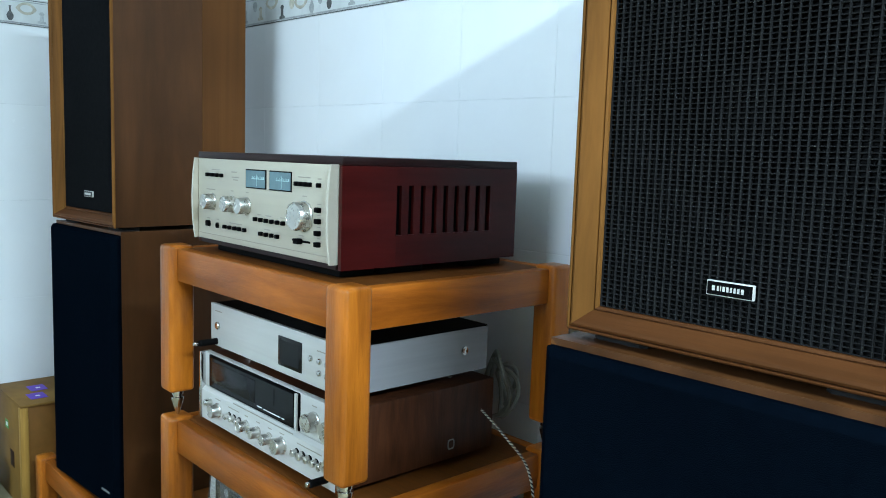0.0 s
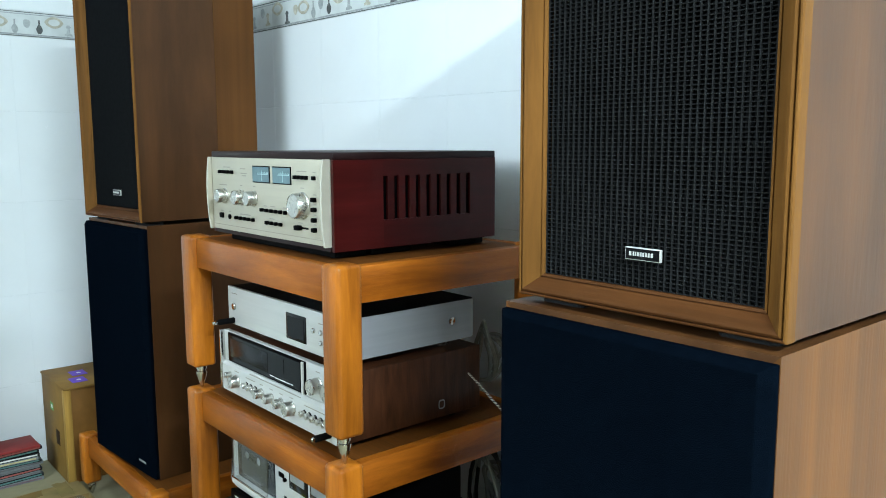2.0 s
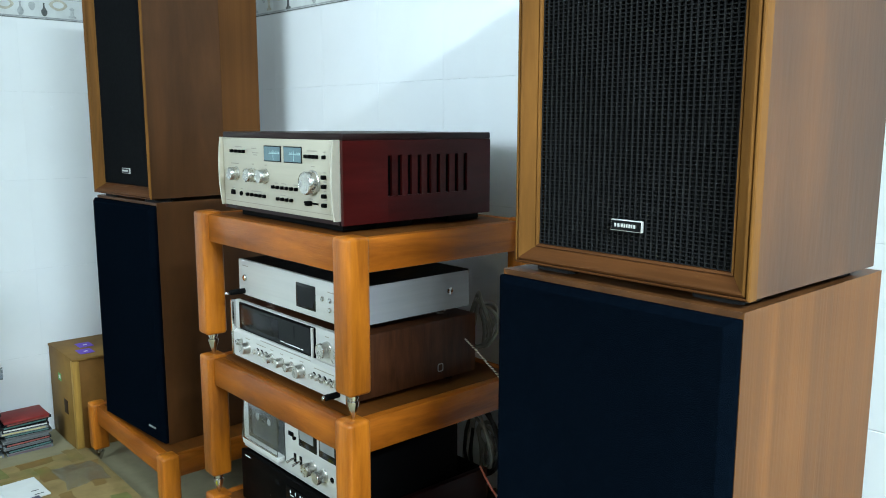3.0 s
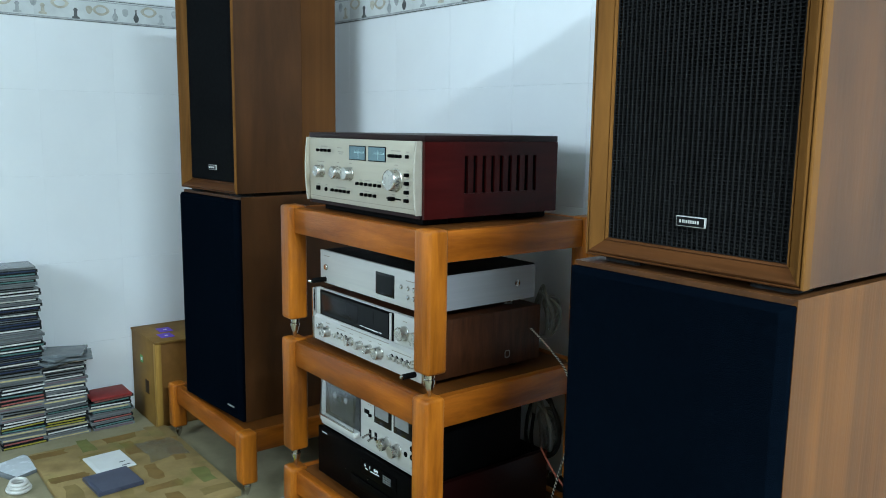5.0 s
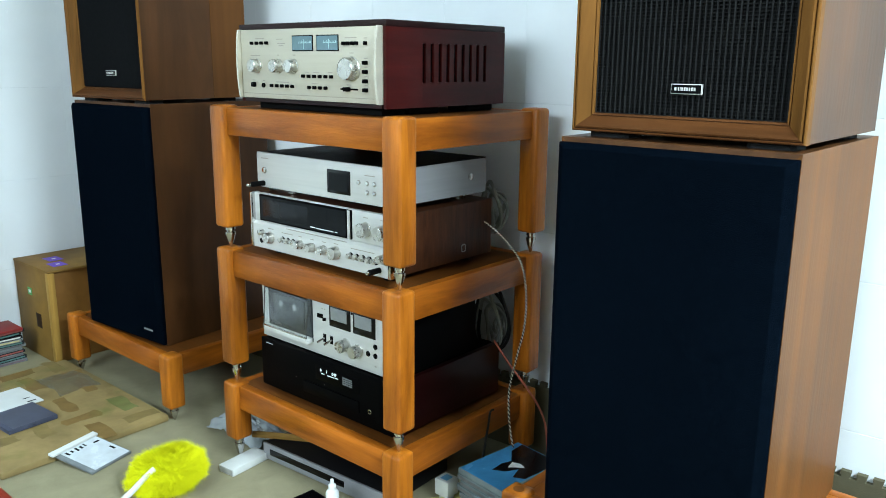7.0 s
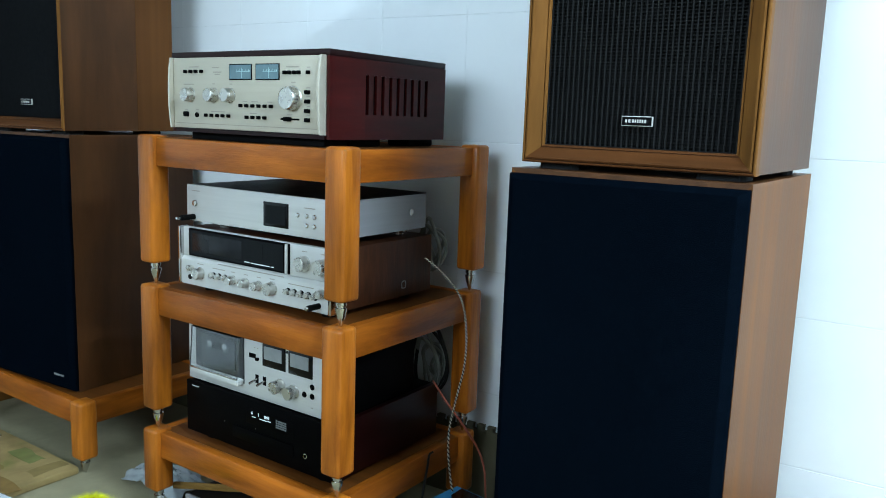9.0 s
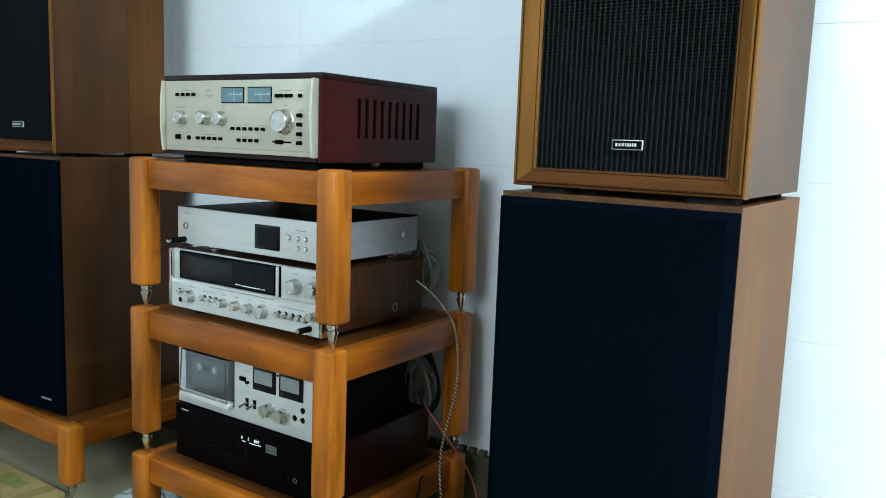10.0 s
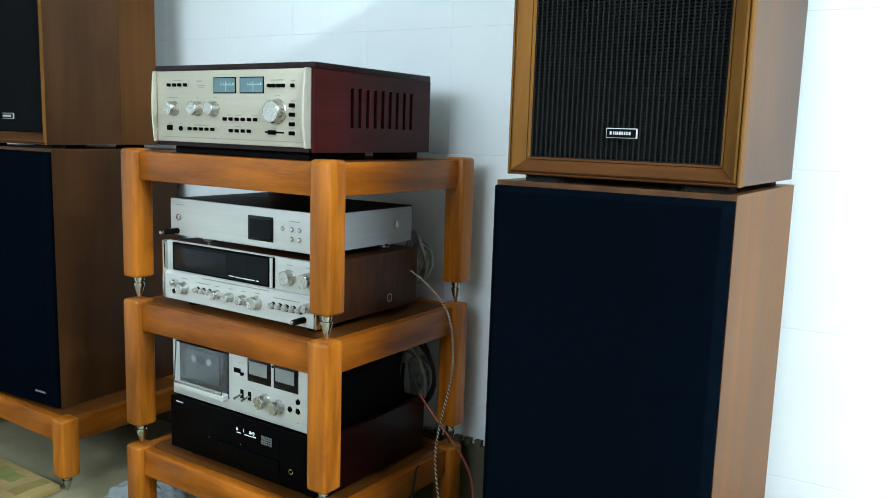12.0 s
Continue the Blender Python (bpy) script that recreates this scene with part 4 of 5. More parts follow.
for m in (CARD, CARD_BROWN, CARD_GREEN, CARD_OLIVE):
    stain(m, (0.125, 0.135, 0.035), 6.0, 0.56, 0.72, 2.0)
    stain(m, (0.150, 0.098, 0.036), 7.0, 0.54, 0.74, 9.0)
cb = thing("cardboard_sheet", 0.76, 2.84, 0, "flat tan cardboard sheet with brown and green print on the floor", "cardboard")
part("sheet", box(B(), 0.545, 0.992, 2.478, 3.125, 0.0005, 0.020, 0.004), CARD, cb)
random.seed(11)
for i in range(4):
    for j in range(6):
        if (i * 5 + j * 3) % 7 in (0, 5):
            continue
        mt = (CARD_BROWN, CARD_OLIVE, CARD_GREEN, CARD_OLIVE, CARD_BROWN)[(i * 2 + j * 3 + i * j) % 5]
        cx_, cy_ = 0.60 + i * 0.112 + random.uniform(-0.01, 0.01), 2.530 + j * 0.112 + random.uniform(-0.01, 0.01)
        hx, hy = (0.052, 0.022) if (i + j) % 2 else (0.020, 0.058)
        pts = []
        for u, v in ((-1, -1), (-0.3, -1), (0.4, -1), (1, -1), (1, -0.3), (1, 0.4), (1, 1), (0.3, 1), (-0.4, 1), (-1, 1), (-1, 0.3), (-1, -0.4)):
            pts.append((min(0.985, cx_ + u * hx + random.uniform(-0.006, 0.006)), cy_ + v * hy + random.uniform(-0.006, 0.006)))
        part("printed_patch", prism(B(), pts, 0.0198, 0.0203), mt, cb, smooth=False)

bm = B()
bmesh.ops.create_grid(bm, x_segments=26, y_segments=26, size=1.0)
for v in bm.verts:
    p = v.co.copy()
    f = 1 + 0.25 * noise.noise(Vector((p.x * 1.6, p.y * 1.6, 9.0)))
    v.co = Vector((0.905 + p.x * 0.058 * f, 2.915 + p.y * 0.085 * f, 0.0212 + 0.007 * abs(noise.noise(Vector((p.x * 1.8, p.y * 1.8, 5.0))))))
bmesh.ops.solidify(bm, geom=bm.faces[:], thickness=0.0008)
FILM_CLEAR = mat("thin_clear_film", (0.20, 0.21, 0.17), 0.14, spec=0.5)
FILM_CLEAR.node_tree.nodes["Principled BSDF"].inputs["Alpha"].default_value = 0.22
tagged(part("plastic_film", bm, FILM_CLEAR), "crumpled clear plastic film lying on the cardboard sheet", "plastic film")

# disc cases in three piles along the wall
CASE = mat("case_plastic", (0.024, 0.026, 0.027), 0.16, vary=0.3, scale=30)
CASEC = mat("clear_case", (0.19, 0.21, 0.215), 0.12, vary=0.25, scale=20)
INLAYS = [mat("inlay_" + n, c, 0.4, vary=0.25, scale=60) for n, c in (("white", (0.70, 0.71, 0.67)), ("cream", (0.52, 0.45, 0.24)), ("red", (0.34, 0.10, 0.085)), ("black", (0.008, 0.008, 0.009)), ("teal", (0.09, 0.19, 0.18)), ("grey", (0.13, 0.135, 0.14)), ("yellow", (0.33, 0.30, 0.04)), ("mauve", (0.17, 0.115, 0.13)), ("blue", (0.03, 0.045, 0.09)))]
protos = []
for k, im in enumerate(INLAYS):
    c = thing("cd_case", 0, 0, 0, "compact disc case lying in a pile by the wall", "CD case", "piled disc cases", local=True)
    part("case", box(B(), -0.071, 0.071, -0.062, 0.062, 0.0, 0.0100, 0.0008, 1), CASEC if k % 2 else CASE, c)
    part("inlay", box(B(), -0.067, 0.064, -0.0626, 0.0600, 0.0028, 0.0076), im, c, "printed inlay")
    protos.append(c)
random.seed(5)
used = set()
for px_, count, top in ((0.560, 59, None), (0.694, 26, None), (0.846, 11, 2)):
    z = 0.0005
    for k in range(count):
        i = (random.choice((3, 5, 4, 5, 3, 8, 0, 5, 0)) if z > 0.24 else random.choice((0, 0, 0, 1, 1, 3, 4, 5, 5, 6, 7, 2))) if not (top is not None and k == count - 1) else top
        dy = random.uniform(-0.006, 0.006) + (0.012 * math.sin(k * 0.35) if count > 20 else 0)
        m = pose(px_ + random.uniform(-0.007, 0.007), 3.318 + dy, z, 0, 0, random.uniform(-4, 4))
        if i in used:
            copy_thing(protos[i], m)
        else:
            protos[i].matrix_world = m
            used.add(i)
        z += 0.0104
RED = mat("red_card", (0.26, 0.032, 0.03), 0.5, vary=0.2, scale=30)
tagged(part("red_booklet", box(B(), 0.776, 0.914, 3.245, 3.365, 0.1152, 0.1222, 0.001), RED), "red paper booklet on the smallest disc pile", "booklet")
GREYCASE = mat("grey_sleeve", (0.15, 0.175, 0.185), 0.25, vary=0.3, scale=20)
for x, y, z, rz in ((0.680, 3.300, 0.2715, 18), (0.722, 3.285, 0.2800, -12), (0.686, 3.295, 0.2885, 30), (0.702, 3.290, 0.2970, -22)):
    o = thing("disc_sleeve", x, y, z, "loose grey plastic disc sleeve on top of a pile", "disc sleeve", "loose sleeves", rz=rz, local=True)
    part("sleeve", box(B(), -0.070, 0.070, -0.062, 0.062, 0.0, 0.0078, 0.001), GREYCASE, o)
    part("inlay", box(B(), -0.06, 0.066, -0.058, 0.058, 0.0079, 0.0084), CASEC, o)


def flat_case(name, x, y, z, rz, w, d, h, body, inlay, label, bars=None):
    o = thing(name, x, y, z, label, "disc case", rz=rz, local=True)
    part("case", box(B(), -w / 2, w / 2, -d / 2, d / 2, 0, h, 0.001), body, o)
    part("inlay", box(B(), -w / 2 + 0.012, w / 2 - 0.003, -d / 2 + 0.003, d / 2 - 0.003, h - 0.0008, h + 0.0006), inlay, o)
    if bars:
        bm = B()
        for a, b, c, e in bars:
            box(bm, a, b, c, e, h + 0.0006, h + 0.0010)
        tagged(part("printed_lines", bm, DARKGREY, o, smooth=False), kind="stuff")
    return o


PAPER = mat("white_paper", (0.66, 0.68, 0.66), 0.6, vary=0.06, scale=20)
BLUEGREY = mat("blue_grey_case", (0.062, 0.070, 0.105), 0.3, vary=0.2, scale=25)
PALE = mat("pale_grey_inlay", (0.58, 0.63, 0.66), 0.25, vary=0.12, scale=25)
flat_case("paper_card", 0.735, 2.905, 0.0208, 3, 0.118, 0.150, 0.004, PAPER, PAPER, "white printed card lying on the cardboard sheet", [(0.02, 0.045, -0.06, -0.055), (0.02, 0.04, -0.03, -0.026)])
flat_case("disc_case", 0.702, 2.748, 0.0208, 4, 0.132, 0.140, 0.012, BLUEGREY, BLUEGREY, "blue-grey disc case lying on the cardboard sheet")
tilted = flat_case("disc_case", 0.745, 2.428, 0.0005, 16, 0.125, 0.142, 0.007, CASEC, PALE, "clear disc case with a pale printed inlay on the floor", [(-0.044, -0.038, 0.030, 0.046), (-0.030, -0.024, 0.034, 0.044), (-0.016, -0.010, 0.030, 0.046), (-0.003, 0.003, 0.032, 0.044), (0.010, 0.014, 0.034, 0.046), (0.034, 0.050, 0.028, 0.034), (0.044, 0.050, -0.030, -0.012)])
tilted.matrix_world = pose(0.745, 2.428, 0.0098, 7.4, 0, 16)
strip = flat_case("paper_strip", 0.727, 2.503, 0.0208, 17, 0.140, 0.018, 0.006, PAPER, PAPER, "narrow white paper strip lying along a disc case")
strip.matrix_world = tilted.matrix_world @ Matrix.Translation((-0.004, 0.060, 0.0080))
flat_case("disc_case", 0.505, 3.070, 0.0005, 24, 0.13, 0.142, 0.010, CASEC, PALE, "clear disc case lying in front of the piles")
bm = B()
for k in range(3):
    sweep(bm, [(0.475 + 0.03 * math.cos(a) * (1 - 0.15 * k), 2.905 + 0.035 * math.sin(a) * (1 - 0.1 * k), 0.008 + 0.009 * k) for a in (arch(j, 10) for j in range(11))], 0.006, 7, 3)
tagged(part("white_cord", bm, mat("white_cord", (0.62, 0.62, 0.58), 0.4, vary=0.1, scale=40)), "coiled white cord on the floor", "cord")

# yellow duster
YELLOW = mat("yellow_fluff", (0.76, 0.76, 0.008), 0.9, vary=0.05, scale=30)
du = thing("feather_duster", 0.80, 2.12, 0, "bright yellow fluffy duster with a white handle on the floor", "duster")
random.seed(3)
bm = B()
C = Vector((0.800, 2.150, 0.046))
bmesh.ops.create_icosphere(bm, subdivisions=4, radius=1.0)
for v in bm.verts:
    p = v.co.copy()
    w = 1 + 0.24 * noise.noise(p * 2.1) + 0.07 * noise.noise(p * 6.0)
    v.co = C + Vector((p.x * 0.082 * w, p.y * 0.068 * w, p.z * 0.044 * w))
part("head", bm, YELLOW, du, "yellow fluffy head")
vs, fs = [], []
for k in range(20000):
    p = Vector((random.gauss(0, 1), random.gauss(0, 1), random.gauss(0, 1))).normalized()
    w = 1 + 0.24 * noise.noise(p * 2.1) + 0.07 * noise.noise(p * 6.0)
    a = C + Vector((p.x * 0.080 * w, p.y * 0.066 * w, p.z * 0.043 * w))
    d = (p + Vector((random.uniform(-.7, .7), random.uniform(-.7, .7), random.uniform(-.5, .5)))).normalized()
    s = d.orthogonal().normalized() * 0.0007
    e = a + d * random.uniform(0.004, 0.026)
    e.z = max(e.z, 0.003)
    i = len(vs)
    vs += [a - s, a + s, e]
    fs.append((i, i + 1, i + 2))
me = bpy.data.meshes.new("fluff")
me.from_pydata([BASE[du] @ v for v in vs], [], fs)
me.materials.append(YELLOW)
ob = new("fluff", me)
ob.parent = du
tagged(ob, kind="stuff")
part("handle", sweep(B(), [(0.752, 2.124, 0.078), (0.728, 2.126, 0.064), (0.690, 2.132, 0.036), (0.640, 2.138, 0.010)], 0.007, 10, 4), PAPER, du, "white plastic handle")

# white carton and crumpled bag by the rack's foot
ct = thing("small_carton", 0.984, 2.108, 0, "small flat white carton on the floor by the rack", "carton", rz=6, local=True)
part("carton", box(B(), -0.058, 0.058, -0.026, 0.026, 0.001, 0.0190, 0.001), PAPER, ct)
part("end_print", box(B(), -0.0588, -0.0575, -0.023, 0.023, 0.003, 0.0170), mat("grey_end", (0.42, 0.42, 0.40), 0.6, vary=0.2, scale=40), ct)
bm = B()
bmesh.ops.create_grid(bm, x_segments=30, y_segments=22, size=1.0)
for v in bm.verts:
    p = v.co.copy()
    r = max(0.0, 1 - (p.x ** 2 + p.y ** 2) * 0.55)
    f = 1 + 0.22 * noise.noise(Vector((p.x * 2.2, p.y * 2.2, 4.0)))
    v.co = Vector((1.100 + p.x * 0.060 * f, 2.258 + p.y * 0.108 * f, 0.004 + r * (0.030 + 0.026 * abs(noise.noise(Vector((p.x * 2.6, p.y * 3.0, 1.0)))) + 0.014 * abs(noise.noise(Vector((p.x * 7, p.y * 7, 2.0)))))))
bmesh.ops.solidify(bm, geom=bm.faces[:], thickness=0.0015)
tagged(part("plastic_bag", bm, mat("white_film", (0.36, 0.40, 0.41), 0.22, vary=0.15, scale=30)), "crumpled white plastic bag under the rack's front", "plastic bag")

# disc player on the floor under the rack
dv = thing("dvd_player", 1.19, 1.925, 0, "slim silver disc player on the floor under the rack", "DVD player")
part("body", box(B(), 1.066, 1.300, 1.706, 2.114, 0.006, 0.046, 0.002), mat("black_lid", (0.008, 0.008, 0.009), 0.4, metal=0.2, vary=0.1, scale=40), dv)
front = part("front_panel", box(B(), 1.060, 1.067, 1.703, 2.117, 0.005, 0.047, 0.002), SILVER_SHADED, dv, "silver front")
part("tray_slot", box(B(), 1.0585, 1.061, 1.83, 2.09, 0.020, 0.036, 0.0006), BLACKG, front, "black tray slot")
for fy in (1.74, 2.08):
    part("foot", lathe(B(), (1.10, fy, 0.0005), [(0.012, 0), (0.013, 0.006)], "z", 14), RUBBER, dv)
    part("foot", lathe(B(), (1.27, fy, 0.0005), [(0.012, 0), (0.013, 0.006)], "z", 14), RUBBER, dv)
tagged(part("cardboard_strip", sweep(B(), [(1.036, 2.140, 0.056), (1.075, 2.08, 0.056), (1.11, 2.02, 0.056), (1.16, 1.95, 0.056)], 0.009, 6, 4), KRAFT), "brown rolled paper strip lying on the disc player", "paper strip")
dv.matrix_world = pose(1.178, 1.915, 0, 0, 0, 3.6)
# bottle
PLASTW = mat("milky_plastic", (0.66, 0.68, 0.68), 0.3, vary=0.05, scale=30)
bt = thing("dropper_bottle", 0.972, 1.755, 0, "small white dropper bottle standing on the floor", "bottle")
part("bottle_body", lathe(B(), (0.972, 1.755, 0.0005), [(0.0135, 0), (0.015, 0.002), (0.015, 0.056), (0.012, 0.062), (0.007, 0.065), (0.007, 0.068)], "z", 24), PLASTW, bt)
part("cap", lathe(B(), (0.972, 1.755, 0.0675), [(0.0085, 0), (0.0085, 0.009), (0.0045, 0.012), (0.0035, 0.022), (0.0015, 0.023)], "z", 20), PAPER, bt, "white nozzle cap")
part("bottle_label", lathe(B(), (0.972, 1.755, 0.010), [(0.0152, 0), (0.0153, 0.0002), (0.0153, 0.026), (0.0152, 0.0262)], "z", 24), mat("bottle_label", (0.50, 0.55, 0.60), 0.5, vary=0.2, scale=90), bt)
# tablet
tb = thing("tablet", 0.955, 1.80, 0, "black glossy tablet lying on the floor", "tablet", rz=-4, local=True)
part("tablet_body", box(B(), -0.075, 0.062, -0.06, 0.06, 0.001, 0.010, 0.003, 3), BLACK, tb)
part("tablet_glass", box(B(), -0.070, 0.057, -0.055, 0.055, 0.0098, 0.0106), BLACKG, tb)
tb.matrix_world = pose(0.948, 1.822, 0, 0, 0, -4)
bt.matrix_world = pose(0.980, 1.768, 0)
# adaptor and yellow cloth
ad = thing("mains_adaptor", 1.190, 1.615, 0.0, "white cube mains adaptor with a blue label", "adaptor")
part("adaptor_body", box(B(), 1.172, 1.212, 1.592, 1.632, 0.024, 0.064, 0.003), PAPER, ad)
part("adaptor_label", box(B(), 1.180, 1.203, 1.602, 1.622, 0.0640, 0.0646), mat("sky_label", (0.16, 0.40, 0.62), 0.5, vary=0.1, scale=50), ad)
part("adaptor_base", box(B(), 1.180, 1.204, 1.600, 1.624, 0.0, 0.0245), PAPER, ad)
YCLOTH = mat("pale_yellow_cloth", (0.62, 0.56, 0.19), 0.8, vary=0.2, scale=25, bump=0.3, bscale=200)
bm = B()
bmesh.ops.create_grid(bm, x_segments=26, y_segments=16, size=1.0)
for v in bm.verts:
    p = v.co.copy()
    r = max(0.0, 1 - 0.7 * p.y * p.y) * max(0.0, 1 - 0.4 * p.x ** 4)
    q = Vector((p.x * 0.085, p.y * 0.035, 0.003 + r * (0.016 + 0.012 * noise.noise(Vector((p.x * 3, p.y * 3, 7.0))))))
    a = radians(-30)
    v.co = Vector((1.178 + q.x * math.cos(a) - q.y * math.sin(a), 1.598 + q.x * math.sin(a) + q.y * math.cos(a), max(q.z, 0.001)))
bmesh.ops.solidify(bm, geom=bm.faces[:], thickness=0.002)
tagged(part("yellow_cloth", bm, YCLOTH), "crumpled pale yellow cloth on the floor beside the rack", "cloth")
tagged(part("black_adaptor", box(B(), 1.165, 1.225, 1.515, 1.565, 0.001, 0.030, 0.006, 3), RUBBER), "small black power block on the floor", "power block")

# pile of film cases with a blue cover
random.seed(8)
FILM = mat("film_case", (0.16, 0.20, 0.21), 0.18, vary=0.25, scale=20)
proto = thing("film_case", 1.235, 1.47, 0.001, "clear grey film case in a pile beside the rack", "film case", "piled film cases", local=True)
part("case", box(B(), -0.093, 0.093, -0.067, 0.067, 0, 0.0135, 0.0025), FILM, proto)
part("inlay", box(B(), -0.0938, 0.090, -0.064, 0.064, 0.0035, 0.0100), INLAYS[5], proto, "printed inlay")
proto.matrix_world = pose(1.238, 1.466, 0.001, 0, 0, -7)
for k in range(1, 8):
    copy_thing(proto, pose(1.238 + random.uniform(-0.006, 0.006), 1.466 + random.uniform(-0.006, 0.006), 0.001 + 0.0142 * k, 0, 0, -7 + random.uniform(-6, 6)))
fc = thing("film_case", 1.238, 1.466, 0.1150, "film case with a blue and black cover topping a pile", "film case", "piled film cases", rz=-8, local=True)
part("case", box(B(), -0.095, 0.095, -0.068, 0.068, 0, 0.0135, 0.002), FILM, fc)
cover = part("cover", box(B(), -0.092, 0.092, -0.065, 0.065, 0.0134, 0.0142), mat("blue_cover", (0.05, 0.24, 0.46), 0.25, vary=0.25, scale=12), fc, "blue printed cover")
part("dark_shape", prism(B(), [(-0.045, 0.012), (-0.010, 0.018), (0.015, 0.012), (0.050, 0.045), (0.090, 0.050), (0.090, -0.063), (-0.020, -0.063), (-0.035, -0.040), (0.000, -0.025), (-0.030, -0.012)], 0.0142, 0.0146), BLACKG, cover, smooth=False)
part("white_shape", prism(B(), [(-0.012, -0.004), (0.012, 0.006), (0.020, -0.012), (0.014, -0.030), (0.004, -0.018)], 0.0146, 0.0150), PAPER, cover, smooth=False)

# side table near the way
REDWOOD = mat("red_lacquer", (0.20, 0.022, 0.012), 0.3, vary=0.3, scale=5, stretch=GX, coat=0.3)
so = thing("side_table", -0.09, 1.04, 0, "small red-lacquered wooden side table", "table")
part("tabletop", box(B(), -0.26, 0.078, 0.86, 1.22, 0.715, 0.75, 0.012, 4), REDWOOD, so)
for lx in (-0.225, 0.043):
    for ly in (0.895, 1.185):
        part("leg", box(B(), lx - 0.018, lx + 0.018, ly - 0.018, ly + 0.018, 0.0, 0.717, 0.004), REDWOOD, so)

# ---------- ceiling tube ----------
TUBE_GLASS = mat("tube_glass", (0.9, 0.9, 0.9), 0.3, emit=((0.85, 0.95, 1.0), 8.0))
tl = thing("tube_light_fitting", TUBE[0], TUBE[1], CEIL - 0.16, "white fluorescent tube fitting under the ceiling", "ceiling lamp")
part("batten", box(B(), TUBE[0] - 0.62, TUBE[0] + 0.62, TUBE[1] - 0.03, TUBE[1] + 0.03, CEIL - 0.06, CEIL, 0.004), PLASTER, tl)
part("tube", lathe(B(), (TUBE[0] - 0.59, TUBE[1], TUBE[2] + 0.05), [(0.013, 0), (0.013, 1.18)], "x", 16), TUBE_GLASS, tl)
for s in (-0.6, 0.6):
    part("lamp_holder", box(B(), TUBE[0] + s - 0.012, TUBE[0] + s + 0.012, TUBE[1] - 0.016, TUBE[1] + 0.016, TUBE[2] + 0.03, CEIL - 0.058, 0.002), PLASTER, tl)

# ---------- tiles and frieze ----------
TW, FH = 0.25, 0.083
FOOT = {"back": 1.426, "left": 1.442}      # the foot of the frieze on either wall


def courses(side):
    f0 = FOOT[side]
    f1 = f0 + FH
    return [(0.012, 0.2838), (0.2858, 0.5906), (0.5926, 0.9016), (0.9036, 1.1990), (1.2010, f0 - 0.0015), (f1 + 0.0015, 1.818), (1.821, 2.118), (2.121, 2.418), (2.421, CEIL - 0.002)], f0, f1



meshes = {}


def tile_mesh(w, h, key):
    if (key, round(w, 4), round(h, 4)) not in meshes:
        bm = B()
        box(bm, 0, 0.007, 0, w, 0, h, 0.0004, 1)
        bmesh.ops.recalc_face_normals(bm, faces=bm.faces)
        me = bpy.data.meshes.new("tile")
        bm.to_mesh(me)
        bm.free()
        me.materials.append(FRIEZE if key == "frieze" else WALLTILE)
        meshes[(key, round(w, 4), round(h, 4))] = me
    return meshes[(key, round(w, 4), round(h, 4))]


ANG = math.atan(SLOPE)


def lay(parent, side, a, z0, z1, w, key="tile", name="tile"):
    ob = new(name, tile_mesh(w, z1 - z0, key))
    ob.parent = parent
    if side == "back":
        ob.matrix_basis = Matrix.Translation(back(a - w, 0, z0)) @ Matrix.Rotation(ANG, 4, "Z")
    else:
        ob.matrix_basis = Matrix.Translation((a, LEFT_Y, z0)) @ Matrix.Rotation(radians(90), 4, "Z")
    return ob


loose = {"back": [], "left": []}
for side, parent in (("back", wall_back), ("left", wall_left)):
    rowsz, F0, F1 = courses(side)
    start, stop = (LEFT_Y - 0.002, RIGHT_Y + 0.05) if side == "back" else (wall_x(LEFT_Y) - 0.002, REAR_X + 0.02)
    a = start
    while a > stop:
        w = min(TW, a - stop)
        seen = (a > 0.2) if side == "back" else (a > -0.3)
        if seen:
            for z0, z1 in rowsz[:6]:
                lay(parent, side, a, z0, z1, w)
            lay(parent, side, a, F0, F1, w, "frieze", "frieze_tile")
        else:
            loose[side].append((a, w))
        a -= TW
    # the rest of the wall, out of the way, in one mesh
    bm = B()
    for a, w in loose[side]:
        for z0, z1 in rowsz[:5] + [(F0, F1)] + rowsz[5:]:
            tmp = [v for v in box(bm, 0, 0.007, 0, w, z0, z1).verts[-8:]]
            M = (Matrix.Translation(back(a - w, 0, 0)) @ Matrix.Rotation(ANG, 4, "Z")) if side == "back" else Matrix.Translation((a, LEFT_Y, 0)) @ Matrix.Rotation(radians(90), 4, "Z")
            bmesh.ops.transform(bm, matrix=M, verts=tmp)
    a = start
    while a > stop:
        w = min(TW, a - stop)
        if (a > 0.2) if side == "back" else (a > -0.3):
            for z0, z1 in rowsz[6:]:
                tmp = [v for v in box(bm, 0, 0.007, 0, w, z0, z1).verts[-8:]]
                M = (Matrix.Translation(back(a - w, 0, 0)) @ Matrix.Rotation(ANG, 4, "Z")) if side == "back" else Matrix.Translation((a, LEFT_Y, 0)) @ Matrix.Rotation(radians(90), 4, "Z")
                bmesh.ops.transform(bm, matrix=M, verts=tmp)
        a -= TW
    rest = part("far_tiles", bm, WALLTILE, parent, smooth=False)
    tagged(rest, kind="stuff")


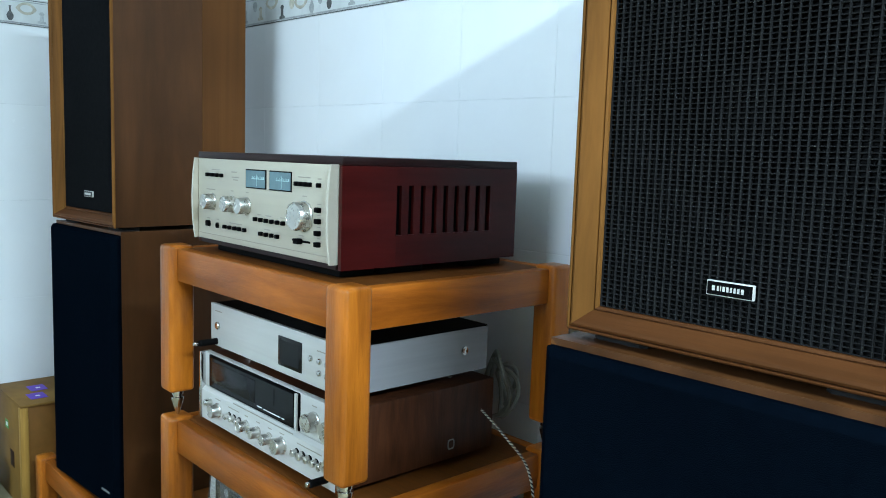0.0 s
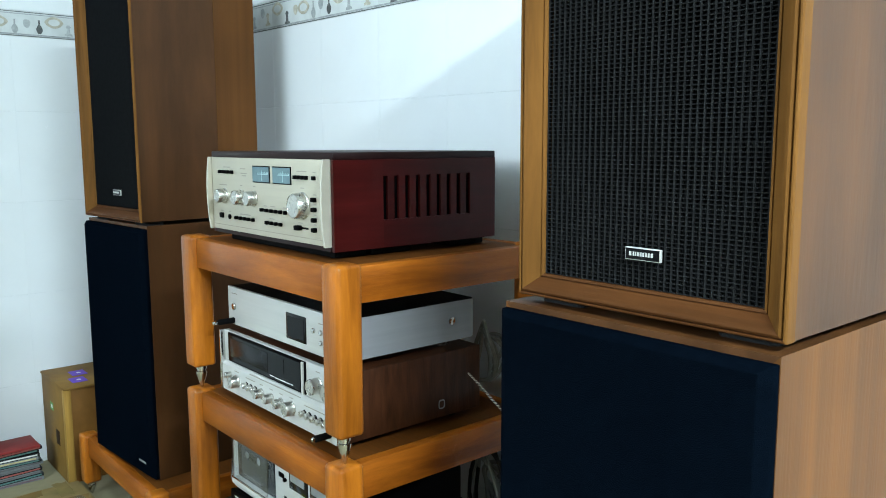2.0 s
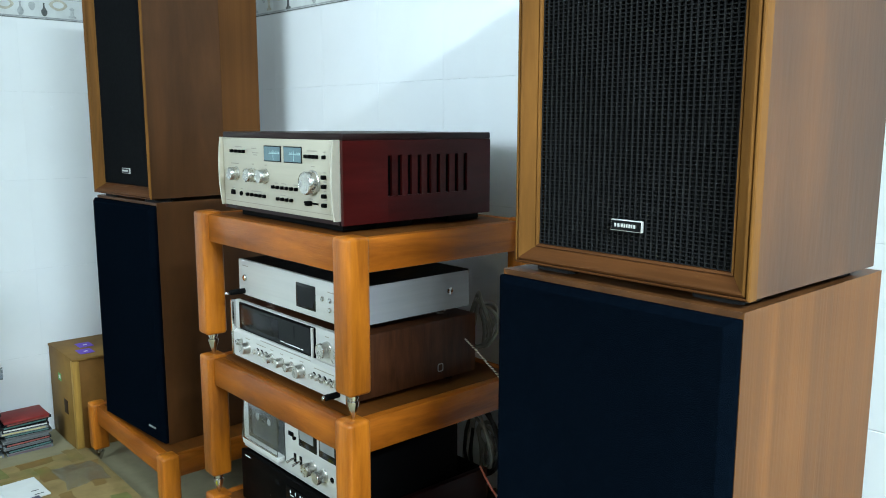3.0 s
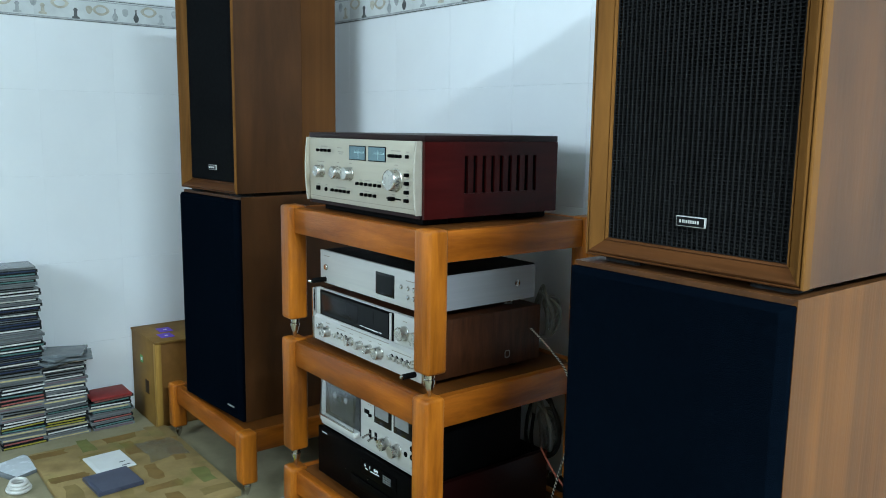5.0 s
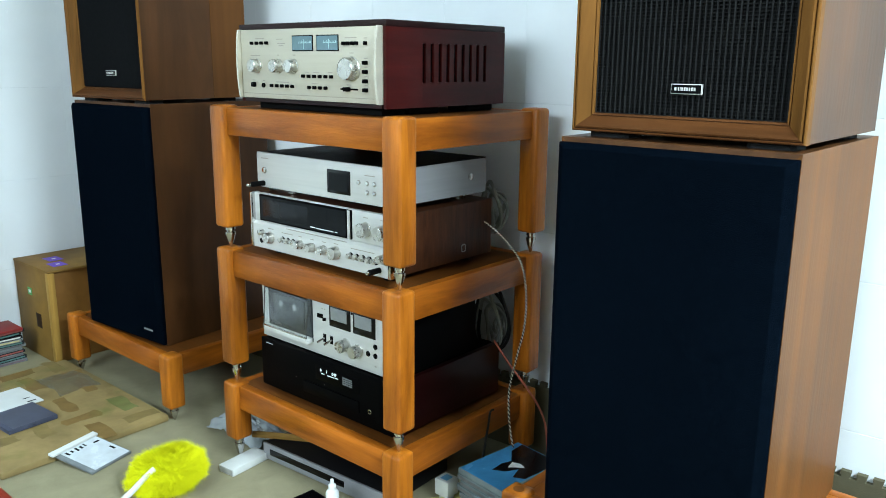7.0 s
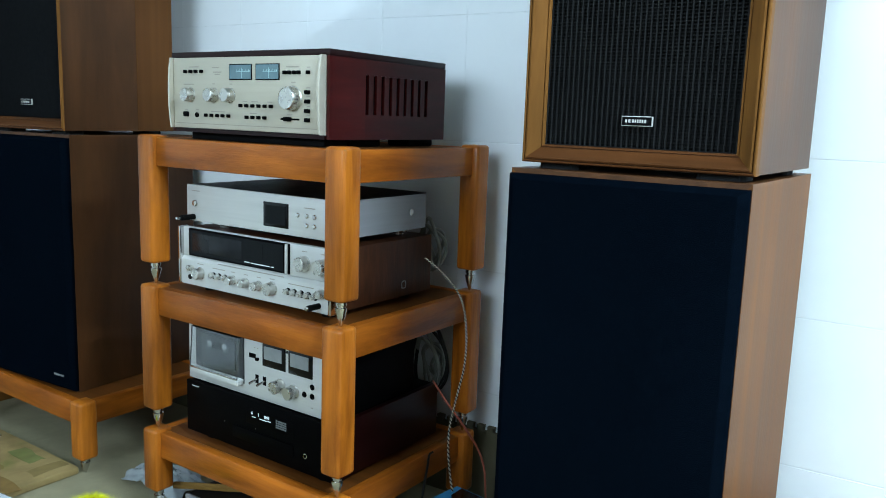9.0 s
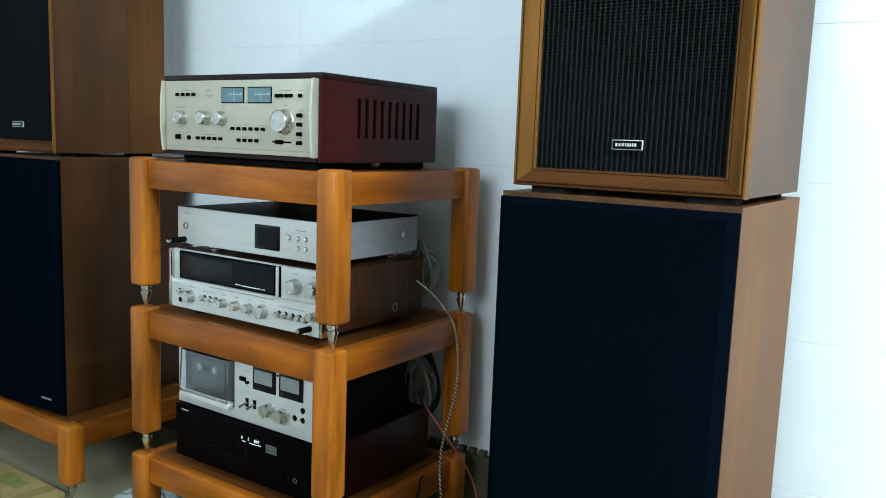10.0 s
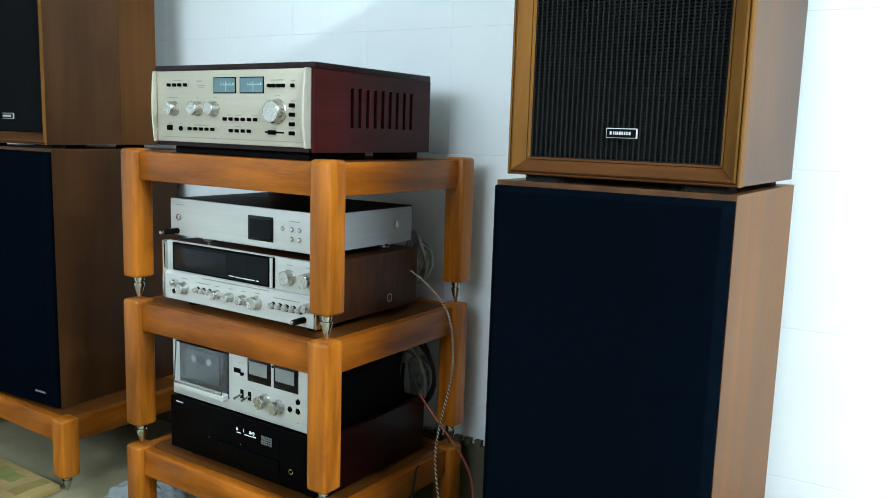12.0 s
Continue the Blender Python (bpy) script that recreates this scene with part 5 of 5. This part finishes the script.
def motif(kind, u, v):
    """Outline of one painted figure, centred at u along the frieze and v up it."""
    if kind == "shell":
        return [(u + 0.030 * math.cos(a) * (1 - 0.25 * abs(math.sin(a))), v + 0.019 * math.sin(a)) for a in (arch(k, 18) for k in range(18))]
    if kind == "core":
        return [(u + 0.018 * math.cos(a), v + 0.011 * math.sin(a)) for a in (arch(k, 14) for k in range(14))]
    if kind == "leaf":
        return [(u + 0.011 * math.cos(a), v + 0.014 * math.sin(a) * (1 - 0.3 * math.sin(a))) for a in (arch(k, 12) for k in range(12))]
    if kind == "vase":
        h = [(0.004, -0.016), (0.009, -0.008), (0.010, 0.0), (0.006, 0.008), (0.0025, 0.013), (0.0022, 0.024), (0.004, 0.028)]
        return [(u + r, v + z) for r, z in h] + [(u - r, v + z) for r, z in h[::-1]]
    h = [(0.013, -0.018), (0.012, -0.012), (0.006, -0.010), (0.005, 0.006), (0.008, 0.012), (0.003, 0.018)]
    return [(u + r, v + z) for r, z in h] + [(u - r, v + z) for r, z in h[::-1]]


FIG = [("shell", 0.0, 0.044, MOTIF_TAN), ("core", 0.0, 0.044, FRIEZE), ("vase", 0.048, 0.026, MOTIF_GREY), ("leaf", 0.084, 0.046, MOTIF_GREY), ("vase", 0.122, 0.028, MOTIF_DARK), ("shell", 0.168, 0.052, MOTIF_TAN), ("core", 0.168, 0.052, FRIEZE), ("pillar", 0.212, 0.030, MOTIF_GREY),
       ("leaf", 0.262, 0.056, MOTIF_GREY), ("pillar", 0.290, 0.032, MOTIF_TAN), ("shell", 0.345, 0.056, MOTIF_TAN), ("core", 0.345, 0.056, FRIEZE), ("pillar", 0.395, 0.026, MOTIF_DARK), ("leaf", 0.440, 0.046, MOTIF_TAN)]
for side, parent in (("back", wall_back), ("left", wall_left)):
    rowsz, F0, F1 = courses(side)
    rep, a = 0.48, (2.98 if side == "back" else 1.40)
    while a > (0.4 if side == "back" else -0.2):
        for k, (kind, u, v, mt) in enumerate(FIG):
            lift = 0.0012 if kind == "core" else 0.0008
            bm = prism(B(), motif(kind, -u, v), 0.0003, lift + 0.0003, "x")
            if side == "back":
                M = Matrix.Translation(back(a, 0, F0)) @ Matrix.Rotation(ANG, 4, "Z") @ Matrix.Diagonal((-1, 1, 1, 1))
            else:
                M = Matrix.Translation((a, LEFT_Y, F0)) @ Matrix.Rotation(radians(90), 4, "Z") @ Matrix.Diagonal((-1, 1, 1, 1))
            bm.transform(M)
            part("frieze_figure", bm, mt, parent, smooth=False)
        a -= rep
    for z0, z1, mt in ((F0 + 0.001, F0 + 0.0035, MOTIF_DARK), (F0 + 0.0045, F0 + 0.009, MOTIF_GREY), (F1 - 0.012, F1 - 0.0095, MOTIF_GREY), (F1 - 0.006, F1 - 0.0035, MOTIF_DARK)):
        bm = B()
        if side == "back":
            M = Matrix.Translation(back(0.2, 0, 0)) @ Matrix.Rotation(ANG, 4, "Z")
            box(bm, -0.0007, 0.001, 0, LEFT_Y - 0.21, z0, z1)
        else:
            M = Matrix.Translation((wall_x(LEFT_Y) - 0.002, LEFT_Y, 0)) @ Matrix.Rotation(radians(90), 4, "Z")
            box(bm, -0.0007, 0.001, 0, 1.8, z0, z1)
        bm.transform(M)
        part("frieze_line", bm, mt, parent, smooth=False)
